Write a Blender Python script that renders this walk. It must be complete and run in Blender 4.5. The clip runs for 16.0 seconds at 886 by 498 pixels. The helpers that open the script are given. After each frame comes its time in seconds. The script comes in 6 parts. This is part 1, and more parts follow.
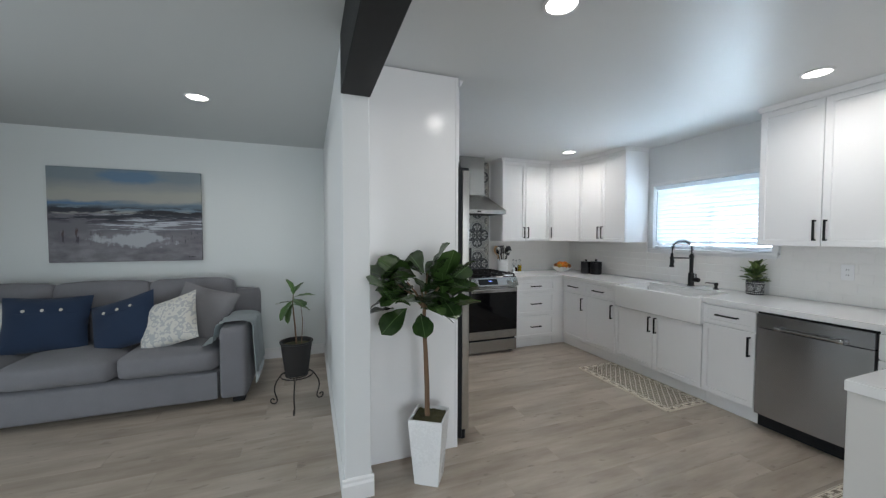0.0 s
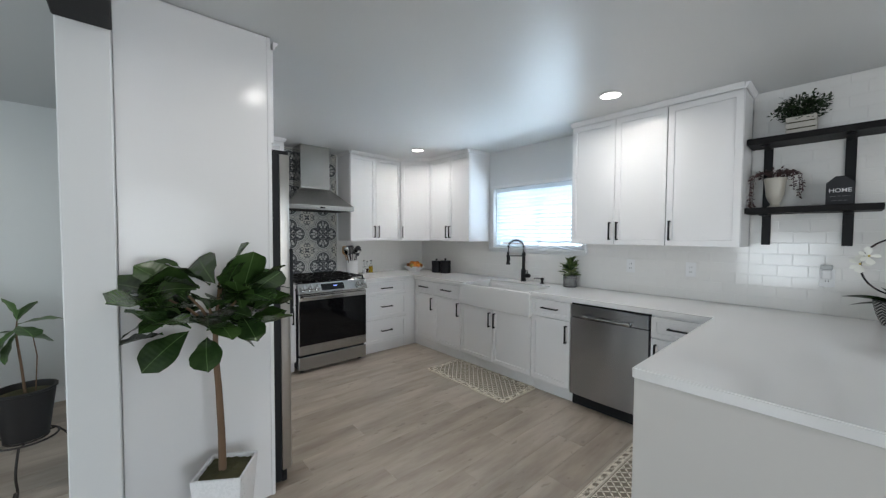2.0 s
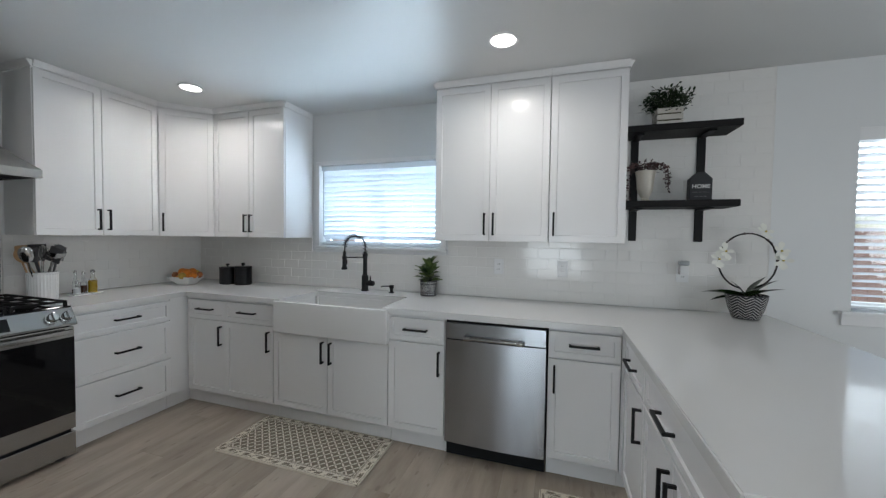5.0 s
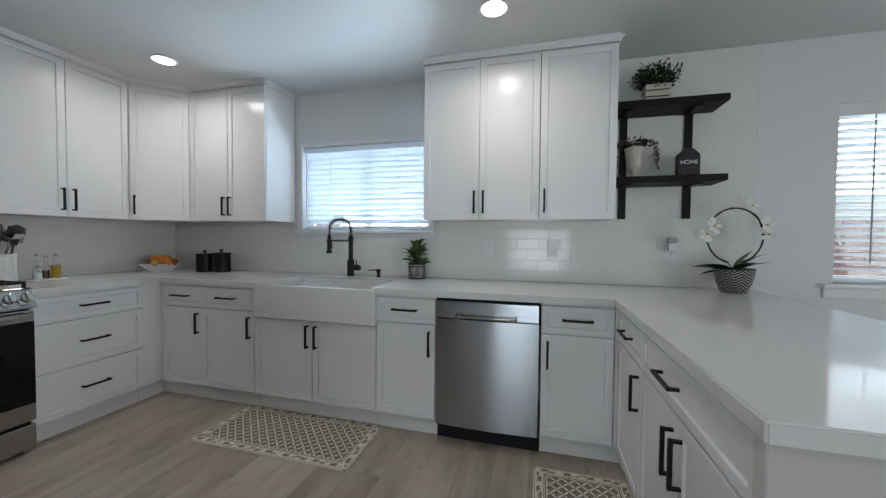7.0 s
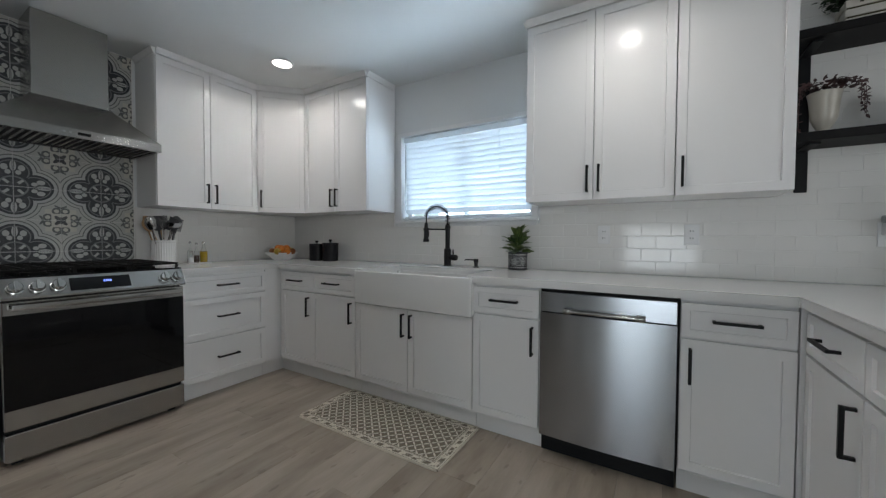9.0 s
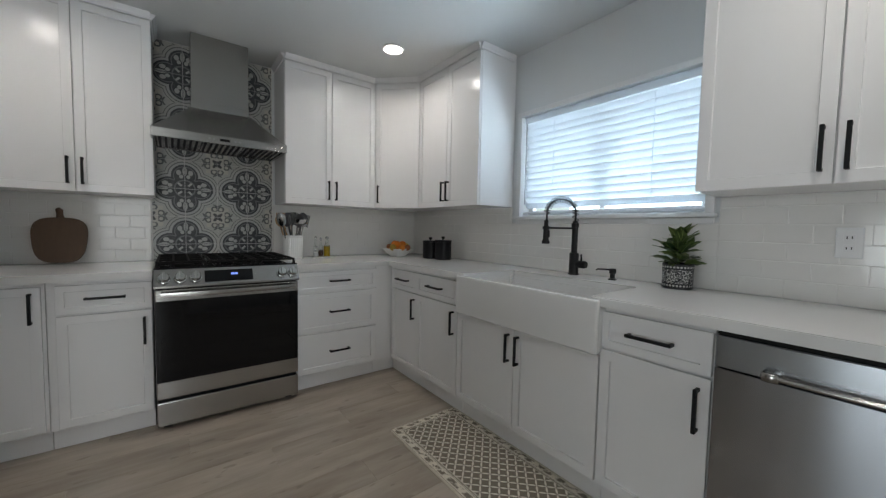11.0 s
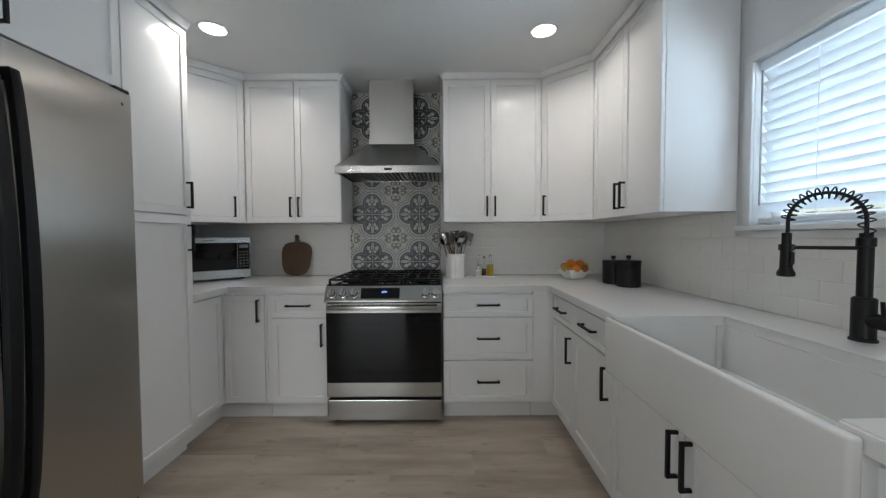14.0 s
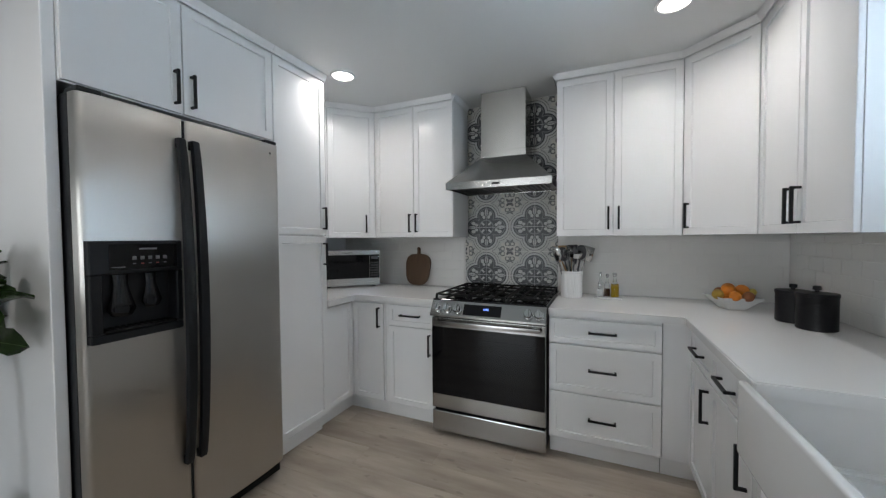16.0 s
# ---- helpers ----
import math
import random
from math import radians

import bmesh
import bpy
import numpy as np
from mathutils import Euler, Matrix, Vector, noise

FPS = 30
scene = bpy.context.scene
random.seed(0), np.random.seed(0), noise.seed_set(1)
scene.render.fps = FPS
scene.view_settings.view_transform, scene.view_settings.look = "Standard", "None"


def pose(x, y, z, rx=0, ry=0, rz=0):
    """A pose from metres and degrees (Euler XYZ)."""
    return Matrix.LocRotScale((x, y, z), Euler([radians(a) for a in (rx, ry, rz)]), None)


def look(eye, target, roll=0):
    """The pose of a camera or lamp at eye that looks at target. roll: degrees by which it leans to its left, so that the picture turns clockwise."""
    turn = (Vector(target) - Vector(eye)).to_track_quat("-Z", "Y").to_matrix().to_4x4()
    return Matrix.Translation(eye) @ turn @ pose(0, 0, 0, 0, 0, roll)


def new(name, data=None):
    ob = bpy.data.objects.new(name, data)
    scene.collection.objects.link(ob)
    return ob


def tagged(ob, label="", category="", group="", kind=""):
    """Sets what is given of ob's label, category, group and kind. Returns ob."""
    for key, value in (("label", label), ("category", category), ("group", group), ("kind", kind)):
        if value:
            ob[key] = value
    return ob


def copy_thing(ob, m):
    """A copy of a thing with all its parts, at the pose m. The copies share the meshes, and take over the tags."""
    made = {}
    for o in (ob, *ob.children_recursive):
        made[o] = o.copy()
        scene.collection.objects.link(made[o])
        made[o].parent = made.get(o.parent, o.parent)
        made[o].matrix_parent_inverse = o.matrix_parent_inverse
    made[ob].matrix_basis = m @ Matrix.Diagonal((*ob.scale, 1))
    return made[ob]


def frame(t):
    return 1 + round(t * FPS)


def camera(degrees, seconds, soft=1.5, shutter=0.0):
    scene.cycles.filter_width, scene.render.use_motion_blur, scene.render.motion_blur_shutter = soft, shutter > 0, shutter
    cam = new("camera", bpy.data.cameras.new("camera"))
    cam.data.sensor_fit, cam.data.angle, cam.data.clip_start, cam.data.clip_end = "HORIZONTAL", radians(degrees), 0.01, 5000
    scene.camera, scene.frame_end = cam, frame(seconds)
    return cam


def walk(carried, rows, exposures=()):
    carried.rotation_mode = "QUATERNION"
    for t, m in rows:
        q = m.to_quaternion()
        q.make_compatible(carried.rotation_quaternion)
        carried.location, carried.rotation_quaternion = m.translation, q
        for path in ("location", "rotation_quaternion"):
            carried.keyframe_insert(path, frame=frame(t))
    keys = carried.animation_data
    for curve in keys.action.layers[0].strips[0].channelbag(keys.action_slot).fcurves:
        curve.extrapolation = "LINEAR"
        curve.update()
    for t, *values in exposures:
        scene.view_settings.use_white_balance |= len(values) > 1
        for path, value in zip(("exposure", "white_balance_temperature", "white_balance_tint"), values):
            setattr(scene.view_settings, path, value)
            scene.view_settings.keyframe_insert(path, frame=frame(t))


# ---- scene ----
cam = camera(102.0, 16.0, soft=1.3)
PATH = [
    (0, (0.041, 0.035, 1.417), (0.735, 1.909, 1.343), 0.1),
    (0.5, (0.091, 0.027, 1.428), (0.902, 1.854, 1.355), 0.1),
    (1, (0.159, 0.019, 1.428), (1.124, 1.77, 1.359), 0.1),
    (1.5, (0.23, 0.06, 1.416), (1.356, 1.711, 1.348), 0.2),
    (2, (0.368, 0.181, 1.411), (1.691, 1.679, 1.338), 0.3),
    (2.5, (0.492, 0.324, 1.407), (1.969, 1.671, 1.34), 0.5),
    (3, (0.662, 0.478, 1.39), (2.269, 1.666, 1.325), 0.6),
    (3.5, (0.838, 0.617, 1.37), (2.531, 1.681, 1.31), 0.6),
    (4, (0.965, 0.768, 1.368), (2.722, 1.722, 1.3), 0.6),
    (4.5, (1.013, 0.916, 1.364), (2.835, 1.737, 1.301), 0.7),
    (5, (1.046, 1.05, 1.369), (2.949, 1.663, 1.302), 0.8),
    (5.2, (1.059, 1.062, 1.358), (2.977, 1.626, 1.296), 0.7),
    (7.3, (1.093, 1.116, 1.192), (3.021, 1.642, 1.133), 0.5),
    (7.5, (1.098, 1.128, 1.174), (3.018, 1.684, 1.117), 0.6),
    (8, (1.141, 1.139, 1.144), (3.017, 1.832, 1.088), 0.5),
    (8.5, (1.189, 1.155, 1.136), (3.001, 2.0, 1.079), 0.4),
    (9, (1.291, 1.176, 1.117), (3.003, 2.209, 1.062), 0.3),
    (9.5, (1.394, 1.203, 1.113), (3.001, 2.393, 1.056), 0.3),
    (9.7, (1.424, 1.238, 1.108), (2.997, 2.472, 1.053), 0.5),
    (11.8, (1.975, 1.362, 1.203), (2.87, 3.148, 1.103), 0.2),
    (12, (2.027, 1.385, 1.178), (2.851, 3.205, 1.096), -0.1),
    (12.5, (2.113, 1.405, 1.183), (2.781, 3.289, 1.107), -0.1),
    (13, (2.195, 1.408, 1.203), (2.618, 3.362, 1.132), -0.2),
    (13.5, (2.286, 1.433, 1.208), (2.512, 3.419, 1.139), -0.2),
    (14, (2.42, 1.499, 1.233), (2.415, 3.497, 1.165), -0.3),
    (14.5, (2.498, 1.541, 1.257), (2.296, 3.529, 1.192), -0.3),
    (15, (2.61, 1.581, 1.274), (2.16, 3.529, 1.215), -0.3),
    (15.5, (2.669, 1.6, 1.297), (2.034, 3.496, 1.236), -0.3),
    (16, (2.701, 1.622, 1.336), (1.895, 3.451, 1.276), -0.4),
]
SKY, WIN1, WIN2, WIN3, WIN4, LAMP = 0.15, 92, 34, 51, 58, 4.1
EXPOSURES = [(0.0, 0.2, 6520, 11), (1.5, 0.26, 6520, 11), (3.0, 0.10, 6520, 11), (4.0, 0.12, 6520, 11), (5.0, -0.06, 6520, 11), (7.5, -0.26, 6520, 11), (9.0, -0.32, 6650, 11), (12.5, -0.30, 6850, 11),
             (14.5, -0.08, 6720, 11), (16.0, 0.10, 6560, 11)]
walk(cam, [(t, look(eye, target, roll)) for t, eye, target, roll in PATH], EXPOSURES)

# ---- light ----
world = bpy.data.worlds.new("sky_world")
scene.world = world
world.use_nodes = True
wn = world.node_tree
sky = wn.nodes.new("ShaderNodeTexSky")
sky.sky_type, sky.sun_disc = 'NISHITA', False
sky.sun_elevation, sky.sun_rotation = radians(58), radians(0)
wn.links.new(sky.outputs[0], wn.nodes["Background"].inputs[0])
wn.nodes["Background"].inputs[1].default_value = SKY
sun = new("sun", bpy.data.lights.new("sun", 'SUN'))
sun.data.energy, sun.data.angle, sun.data.color = 5.0, radians(0.5), (1.0, 0.95, 0.88)
sun.matrix_world = look((0, 6.0, 9.6), (0, 0, 0))


def area_lamp(name, eye, target, sx, sy, watts, colour, shape='RECTANGLE'):
    lamp = new(name, bpy.data.lights.new(name, 'AREA'))
    lamp.data.shape, lamp.data.size, lamp.data.energy, lamp.data.color = shape, sx, watts, colour
    if shape == 'RECTANGLE':
        lamp.data.size_y = sy
    else:
        lamp.data.spread = radians(165)
    lamp.matrix_world = look(eye, target)
    return lamp


DAY = (0.80, 0.91, 1.0)
area_lamp("sink_window_light", (4.5, 2.5, 1.45), (3.0, 2.5, 1.75), 1.3, 0.8, WIN1, (0.64, 0.83, 1.0))
area_lamp("dining_window_light", (4.55, -1.2, 1.95), (3.0, -1.2, 1.5), 1.3, 0.75, WIN2, DAY)
# fill lamp added behind an unseen south opening to brighten the kitchen
area_lamp("south_fill_light", (0.6, -3.42, 1.30), (1.1, 0, 0.2), 1.7, 1.6, WIN4, (0.89, 0.955, 1.0))
area_lamp("living_window_light", (-3.62, 1.175, 0.95), (0, 1.3, 0.45), 1.45, 1.1, WIN3, (0.80, 0.92, 1.0))
LIGHTS = [(1.10, 3.60), (3.01, 3.64), (3.02, 1.36), (1.09, 1.37), (-0.73, 3.19)]
for lx, ly in LIGHTS:
    area_lamp("downlight_lamp", (lx, ly, 2.412), (lx, ly, 0), 0.12, 0.12, LAMP, (1.0, 0.98, 0.95), 'DISK')


# ---- materials ----
class Ex:
    """Arithmetic on shader sockets."""
    def __init__(self, tree, s):
        self.tree, self.s = tree, s

    def op(self, kind, *others):
        n = self.tree.nodes.new("ShaderNodeMath")
        n.operation = kind
        for i, v in enumerate((self, *others)):
            if isinstance(v, Ex):
                self.tree.links.new(v.s, n.inputs[i])
            else:
                n.inputs[i].default_value = v
        return Ex(self.tree, n.outputs[0])

    def __add__(self, o): return self.op('ADD', o)
    def __sub__(self, o): return self.op('SUBTRACT', o)
    def __mul__(self, o): return self.op('MULTIPLY', o)
    def __truediv__(self, o): return self.op('DIVIDE', o)
    def lt(self, o): return self.op('LESS_THAN', o)
    def gt(self, o): return self.op('GREATER_THAN', o)
    def absolute(self): return self.op('ABSOLUTE')
    def lo(self, o): return self.op('MINIMUM', o)
    def hi(self, o): return self.op('MAXIMUM', o)
    def near(self, o, w): return (self - o).absolute().lt(w)


def hyp(a, b):
    return (a * a + b * b).op('SQRT')


def base_mat(name):
    m = bpy.data.materials.new(name)
    m.use_nodes = True
    return m, m.node_tree, m.node_tree.nodes["Principled BSDF"]


def mixcol(tree, fac, a, b):
    n = tree.nodes.new("ShaderNodeMix")
    n.data_type = 'RGBA'
    for sock, v in ((n.inputs[0], fac), (n.inputs[6], a), (n.inputs[7], b)):
        if isinstance(v, Ex):
            tree.links.new(v.s, sock)
        elif isinstance(v, bpy.types.NodeSocket):
            tree.links.new(v, sock)
        elif isinstance(v, tuple):
            sock.default_value = (*v, 1)
        else:
            sock.default_value = v
    return n.outputs[2]


def coords(tree, stretch=(1, 1, 1), which="Object"):
    tc = tree.nodes.new("ShaderNodeTexCoord")
    mp = tree.nodes.new("ShaderNodeMapping")
    mp.inputs["Scale"].default_value = stretch
    tree.links.new(tc.outputs[which], mp.inputs[0])
    return mp.outputs[0]


def noise_tex(tree, vec, scale, detail=3.0, rough=0.55):
    n = tree.nodes.new("ShaderNodeTexNoise")
    n.inputs["Scale"].default_value, n.inputs["Detail"].default_value = scale, detail
    n.inputs["Roughness"].default_value = rough
    tree.links.new(vec, n.inputs["Vector"])
    return n.outputs[0]


def add_bump(tree, bsdf, height, strength, dist=0.002):
    b = tree.nodes.new("ShaderNodeBump")
    b.inputs["Strength"].default_value, b.inputs["Distance"].default_value = strength, dist
    tree.links.new(height, b.inputs["Height"])
    tree.links.new(b.outputs[0], bsdf.inputs["Normal"])


def pbr(name, col, rough=0.5, metal=0.0, var=0.06, vscale=2.5, gscale=90.0, bump=0.08, stretch=(1, 1, 1), coat=0.0, rvar=0.08, which="Object", sheen=0.0):
    m, tree, p = base_mat(name)
    v = coords(tree, stretch, which)
    big, fine = noise_tex(tree, v, vscale), noise_tex(tree, v, gscale, 2.0)
    mixed = (Ex(tree, big) * 0.65 + Ex(tree, fine) * 0.35)
    dark = tuple(c * (1 - var) for c in col)
    lite = tuple(min(1, c * (1 + var)) for c in col)
    tree.links.new(mixcol(tree, mixed, dark, lite), p.inputs["Base Color"])
    r = (mixed - 0.5) * (2 * rvar) + rough
    tree.links.new(r.s, p.inputs["Roughness"])
    p.inputs["Metallic"].default_value = metal
    p.inputs["Coat Weight"].default_value = coat
    p.inputs["Sheen Weight"].default_value = sheen
    if bump:
        add_bump(tree, p, fine, bump)
    return m


M_WALL = pbr("wall_paint", (0.73, 0.745, 0.75), 0.6, var=0.02, vscale=0.8, gscale=140, bump=0.06)
M_LIVING = pbr("living_wall_paint", (0.70, 0.735, 0.735), 0.65, var=0.02, vscale=0.8, gscale=140, bump=0.06)
M_CEIL = pbr("ceiling_paint", (0.67, 0.68, 0.68), 0.38, var=0.02, vscale=0.7, gscale=120, bump=0.05, rvar=0.05)
M_CEIL.node_tree.nodes["Principled BSDF"].inputs["Specular IOR Level"].default_value = 0.30
# base colour darker than the kitchen ceiling's, standing in for dimmer light
M_CEIL2 = pbr("living_ceiling_dimmed", (0.55, 0.57, 0.57), 0.55, var=0.02, vscale=0.7, gscale=120, bump=0.05)
M_CAB = pbr("cabinet_lacquer", (0.83, 0.83, 0.835), 0.19, var=0.015, vscale=1.5, gscale=60, bump=0.006, rvar=0.04)
M_CAB.node_tree.nodes["Principled BSDF"].inputs["Specular IOR Level"].default_value = 0.28
M_PENIN = pbr("greige_panel_paint", (0.60, 0.585, 0.56), 0.5, var=0.02, vscale=0.9, gscale=130, bump=0.06)
M_TRIM = pbr("trim_paint", (0.78, 0.785, 0.79), 0.4, var=0.02, bump=0.03)
M_QUARTZ = pbr("white_quartz", (0.76, 0.76, 0.755), 0.09, var=0.025, vscale=3.0, gscale=220, bump=0.01, rvar=0.04)
M_CERAMIC = pbr("white_fireclay", (0.78, 0.78, 0.775), 0.12, var=0.012, bump=0.008, rvar=0.03, coat=0.3)
M_TILE = pbr("white_gloss_tile", (0.78, 0.77, 0.75), 0.10, var=0.02, vscale=9, gscale=30, bump=0.02, rvar=0.02)
M_TILE.node_tree.nodes["Principled BSDF"].inputs["Specular IOR Level"].default_value = 0.36
M_GROUT = pbr("grout", (0.765, 0.755, 0.735), 0.6, var=0.05, bump=0.2)
M_BLACK = pbr("black_metal", (0.007, 0.007, 0.008), 0.48, var=0.2, bump=0.03)
M_BEAM = pbr("black_stained_wood", (0.010, 0.010, 0.011), 0.55, var=0.35, vscale=3, gscale=60, bump=0.25, stretch=(6, 0.5, 6))
M_SHELF = pbr("black_shelf_wood", (0.007, 0.0065, 0.007), 0.6, var=0.3, vscale=3, gscale=60, bump=0.2, stretch=(6, 0.7, 6))
M_STEEL = pbr("brushed_steel", (0.38, 0.37, 0.355), 0.20, 1.0, var=0.06, vscale=2, gscale=240, bump=0.03, stretch=(1, 1, 0.02), rvar=0.07)
# blue in this steel's colour imitates the bluish room it mirrors
M_STEELD = pbr("brushed_steel_panel", (0.42, 0.44, 0.47), 0.24, 1.0, var=0.05, vscale=2, gscale=240, bump=0.02, stretch=(0.02, 0.02, 1), rvar=0.05)
M_STEELH = pbr("brushed_steel_across", (0.41, 0.405, 0.395), 0.22, 1.0, var=0.06, vscale=2, gscale=240, bump=0.025, stretch=(0.02, 0.02, 1), rvar=0.07)
M_FRIDGE = pbr("brushed_steel_door", (0.50, 0.48, 0.452), 0.30, 1.0, var=0.02, vscale=2, gscale=240, bump=0.0, stretch=(1, 1, 0.02), rvar=0.01)
for steel, turn, strength in ((M_STEEL, 0.25, 0.75), (M_STEELH, 0.25, 0.75), (M_STEELD, 0.25, 0.85), (M_FRIDGE, 0.0, 1.0)):
    grain = steel.node_tree.nodes.new("ShaderNodeTangent")
    grain.direction_type, grain.axis = 'RADIAL', 'Z'
    shader = steel.node_tree.nodes["Principled BSDF"]
    steel.node_tree.links.new(grain.outputs[0], shader.inputs["Tangent"])
    shader.inputs["Anisotropic"].default_value, shader.inputs["Anisotropic Rotation"].default_value = strength, turn
M_CHROME = pbr("polished_steel", (0.55, 0.55, 0.545), 0.18, 1.0, var=0.03, bump=0.0, rvar=0.03)
M_GLASSB = pbr("black_glass", (0.006, 0.006, 0.007), 0.05, var=0.1, bump=0.0, rvar=0.01)
M_GLASSB.node_tree.nodes["Principled BSDF"].inputs["Specular IOR Level"].default_value = 0.28
M_PLASTB = pbr("black_plastic", (0.012, 0.013, 0.015), 0.35, var=0.1, bump=0.04)
M_IRON = pbr("cast_iron", (0.008, 0.008, 0.008), 0.75, var=0.2, gscale=300, bump=0.3)
for dull in (M_BLACK, M_BEAM, M_SHELF, M_PLASTB, M_IRON):
    dull.node_tree.nodes["Principled BSDF"].inputs["Specular IOR Level"].default_value = 0.25
M_DARK = pbr("dark_recess", (0.01, 0.01, 0.01), 0.8, var=0.1)


def emitter(name, col, strength):
    m, tree, p = base_mat(name)
    p.inputs["Base Color"].default_value = (0.8, 0.8, 0.8, 1)
    p.inputs["Emission Color"].default_value = (*col, 1)
    p.inputs["Emission Strength"].default_value = strength
    return m


M_LED = emitter("led_lens", (1.0, 0.96, 0.90), 9.0)
M_CLOCK = emitter("blue_clock_digits", (0.02, 0.13, 1.0), 1.6)


def floor_mat():
    m, tree, p = base_mat("greige_vinyl_plank")
    oi = tree.nodes.new("ShaderNodeObjectInfo")
    tc = tree.nodes.new("ShaderNodeTexCoord")
    add = tree.nodes.new("ShaderNodeVectorMath")
    add.operation = 'MULTIPLY_ADD'
    comb = tree.nodes.new("ShaderNodeCombineXYZ")
    for i in range(3):
        tree.links.new(oi.outputs["Random"], comb.inputs[i])
    add.inputs[1].default_value = (37.0, 23.0, 11.0)
    tree.links.new(comb.outputs[0], add.inputs[0])
    tree.links.new(tc.outputs["Object"], add.inputs[2])
    mp = tree.nodes.new("ShaderNodeMapping")
    mp.inputs["Scale"].default_value = (0.9, 4.6, 1.0)
    tree.links.new(add.outputs[0], mp.inputs[0])
    broad = Ex(tree, noise_tex(tree, mp.outputs[0], 1.6, 4, 0.6))
    mp2 = tree.nodes.new("ShaderNodeMapping")
    mp2.inputs["Scale"].default_value = (3.0, 60.0, 1.0)
    tree.links.new(add.outputs[0], mp2.inputs[0])
    grain = Ex(tree, noise_tex(tree, mp2.outputs[0], 2.2, 4, 0.65))
    mp3 = tree.nodes.new("ShaderNodeMapping")
    mp3.inputs["Scale"].default_value = (3.5, 9.0, 1.0)
    tree.links.new(add.outputs[0], mp3.inputs[0])
    knot = Ex(tree, noise_tex(tree, mp3.outputs[0], 2.6, 2, 0.5))
    rnd = Ex(tree, oi.outputs["Random"])
    f = ((broad - 0.5) * 2.0 + (grain - 0.5) * 0.16 + (rnd - 0.5) * 0.22 + 0.5).hi(0.0).lo(1.0)
    col = mixcol(tree, f, (0.262, 0.212, 0.164), (0.520, 0.452, 0.380))
    k = ((knot - 0.66) * 7.0).hi(0.0).lo(0.38)
    tree.links.new(mixcol(tree, k, col, (0.15, 0.12, 0.095)), p.inputs["Base Color"])
    r = (grain - 0.5) * 0.06 + 0.30
    tree.links.new(r.s, p.inputs["Roughness"])
    add_bump(tree, p, grain.s, 0.03, 0.0005)
    return m


M_FLOOR = floor_mat()


# ---- building helpers ----
def ident(x, y, z, rz=0.0):
    return pose(x, y, z, 0, 0, rz)


def mesh_of(name, bm, material, smooth=0.0):
    me = bpy.data.meshes.new(name)
    bmesh.ops.recalc_face_normals(bm, faces=bm.faces)
    if smooth:
        for f in bm.faces:
            f.smooth = True
        lim = radians(smooth)
        for e in bm.edges:
            if len(e.link_faces) == 2 and e.calc_face_angle(0) > lim:
                e.smooth = False
    bm.to_mesh(me)
    bm.free()
    me.materials.append(material)
    return me


def part(name, bm, material, parent, label="", smooth=0.0, m=None):
    ob = new(name, mesh_of(name, bm, material, smooth))
    ob.parent = parent
    if m is not None:
        ob.matrix_local = m
    if label:
        ob["label"] = label
    return ob


def thing(name, m, label, category, group="", kind=""):
    return_ob = new(name)
    return_ob.empty_display_size = 0.1
    return_ob.matrix_world = m
    return tagged(return_ob, label, category, group, kind)


def solo(name, bm, material, m, label, category, group="", kind="", smooth=0.0):
    ob = new(name, mesh_of(name, bm, material, smooth))
    ob.matrix_world = m
    return tagged(ob, label, category, group, kind)


def box(bm, lo, hi, bevel=0.0, seg=1):
    r = bmesh.ops.create_cube(bm, size=1.0)
    vs = r["verts"]
    for v in vs:
        v.co = Vector([(lo[i] + hi[i]) / 2 + v.co[i] * (hi[i] - lo[i]) for i in range(3)])
    if bevel:
        es = list({e for v in vs for e in v.link_edges})
        bmesh.ops.bevel(bm, geom=es, offset=bevel, segments=seg, affect='EDGES', profile=0.6)
    return vs


def boxbm(lo, hi, bevel=0.0, seg=1):
    bm = bmesh.new()
    box(bm, lo, hi, bevel, seg)
    return bm


def lathe(bm, profile, seg=28, centre=(0, 0), cap=True):
    rings = []
    for r, z in profile:
        rings.append([bm.verts.new((centre[0] + r * math.cos(2 * math.pi * i / seg), centre[1] + r * math.sin(2 * math.pi * i / seg), z)) for i in range(seg)])
    for a, b in zip(rings, rings[1:]):
        for i in range(seg):
            bm.faces.new((a[i], a[(i + 1) % seg], b[(i + 1) % seg], b[i]))
    if cap:
        bm.faces.new(list(reversed(rings[0])))
        bm.faces.new(rings[-1])
    return rings


def lathebm(profile, seg=28, cap=True):
    bm = bmesh.new()
    lathe(bm, profile, seg, cap=cap)
    return bm


def tube(bm, pts, radii, seg=8, cap=True):
    pts = [Vector(p) for p in pts]
    if not hasattr(radii, "__len__"):
        radii = [radii] * len(pts)
    rings, side = [], None
    for i, p in enumerate(pts):
        d = (pts[min(i + 1, len(pts) - 1)] - pts[max(i - 1, 0)]).normalized()
        if side is None:
            side = d.orthogonal().normalized()
        side = (side - d * side.dot(d)).normalized()
        up = d.cross(side)
        rings.append([bm.verts.new(p + (side * math.cos(2 * math.pi * k / seg) + up * math.sin(2 * math.pi * k / seg)) * radii[i]) for k in range(seg)])
    for a, b in zip(rings, rings[1:]):
        for k in range(seg):
            bm.faces.new((a[k], a[(k + 1) % seg], b[(k + 1) % seg], b[k]))
    if cap:
        bm.faces.new(list(reversed(rings[0])))
        bm.faces.new(rings[-1])


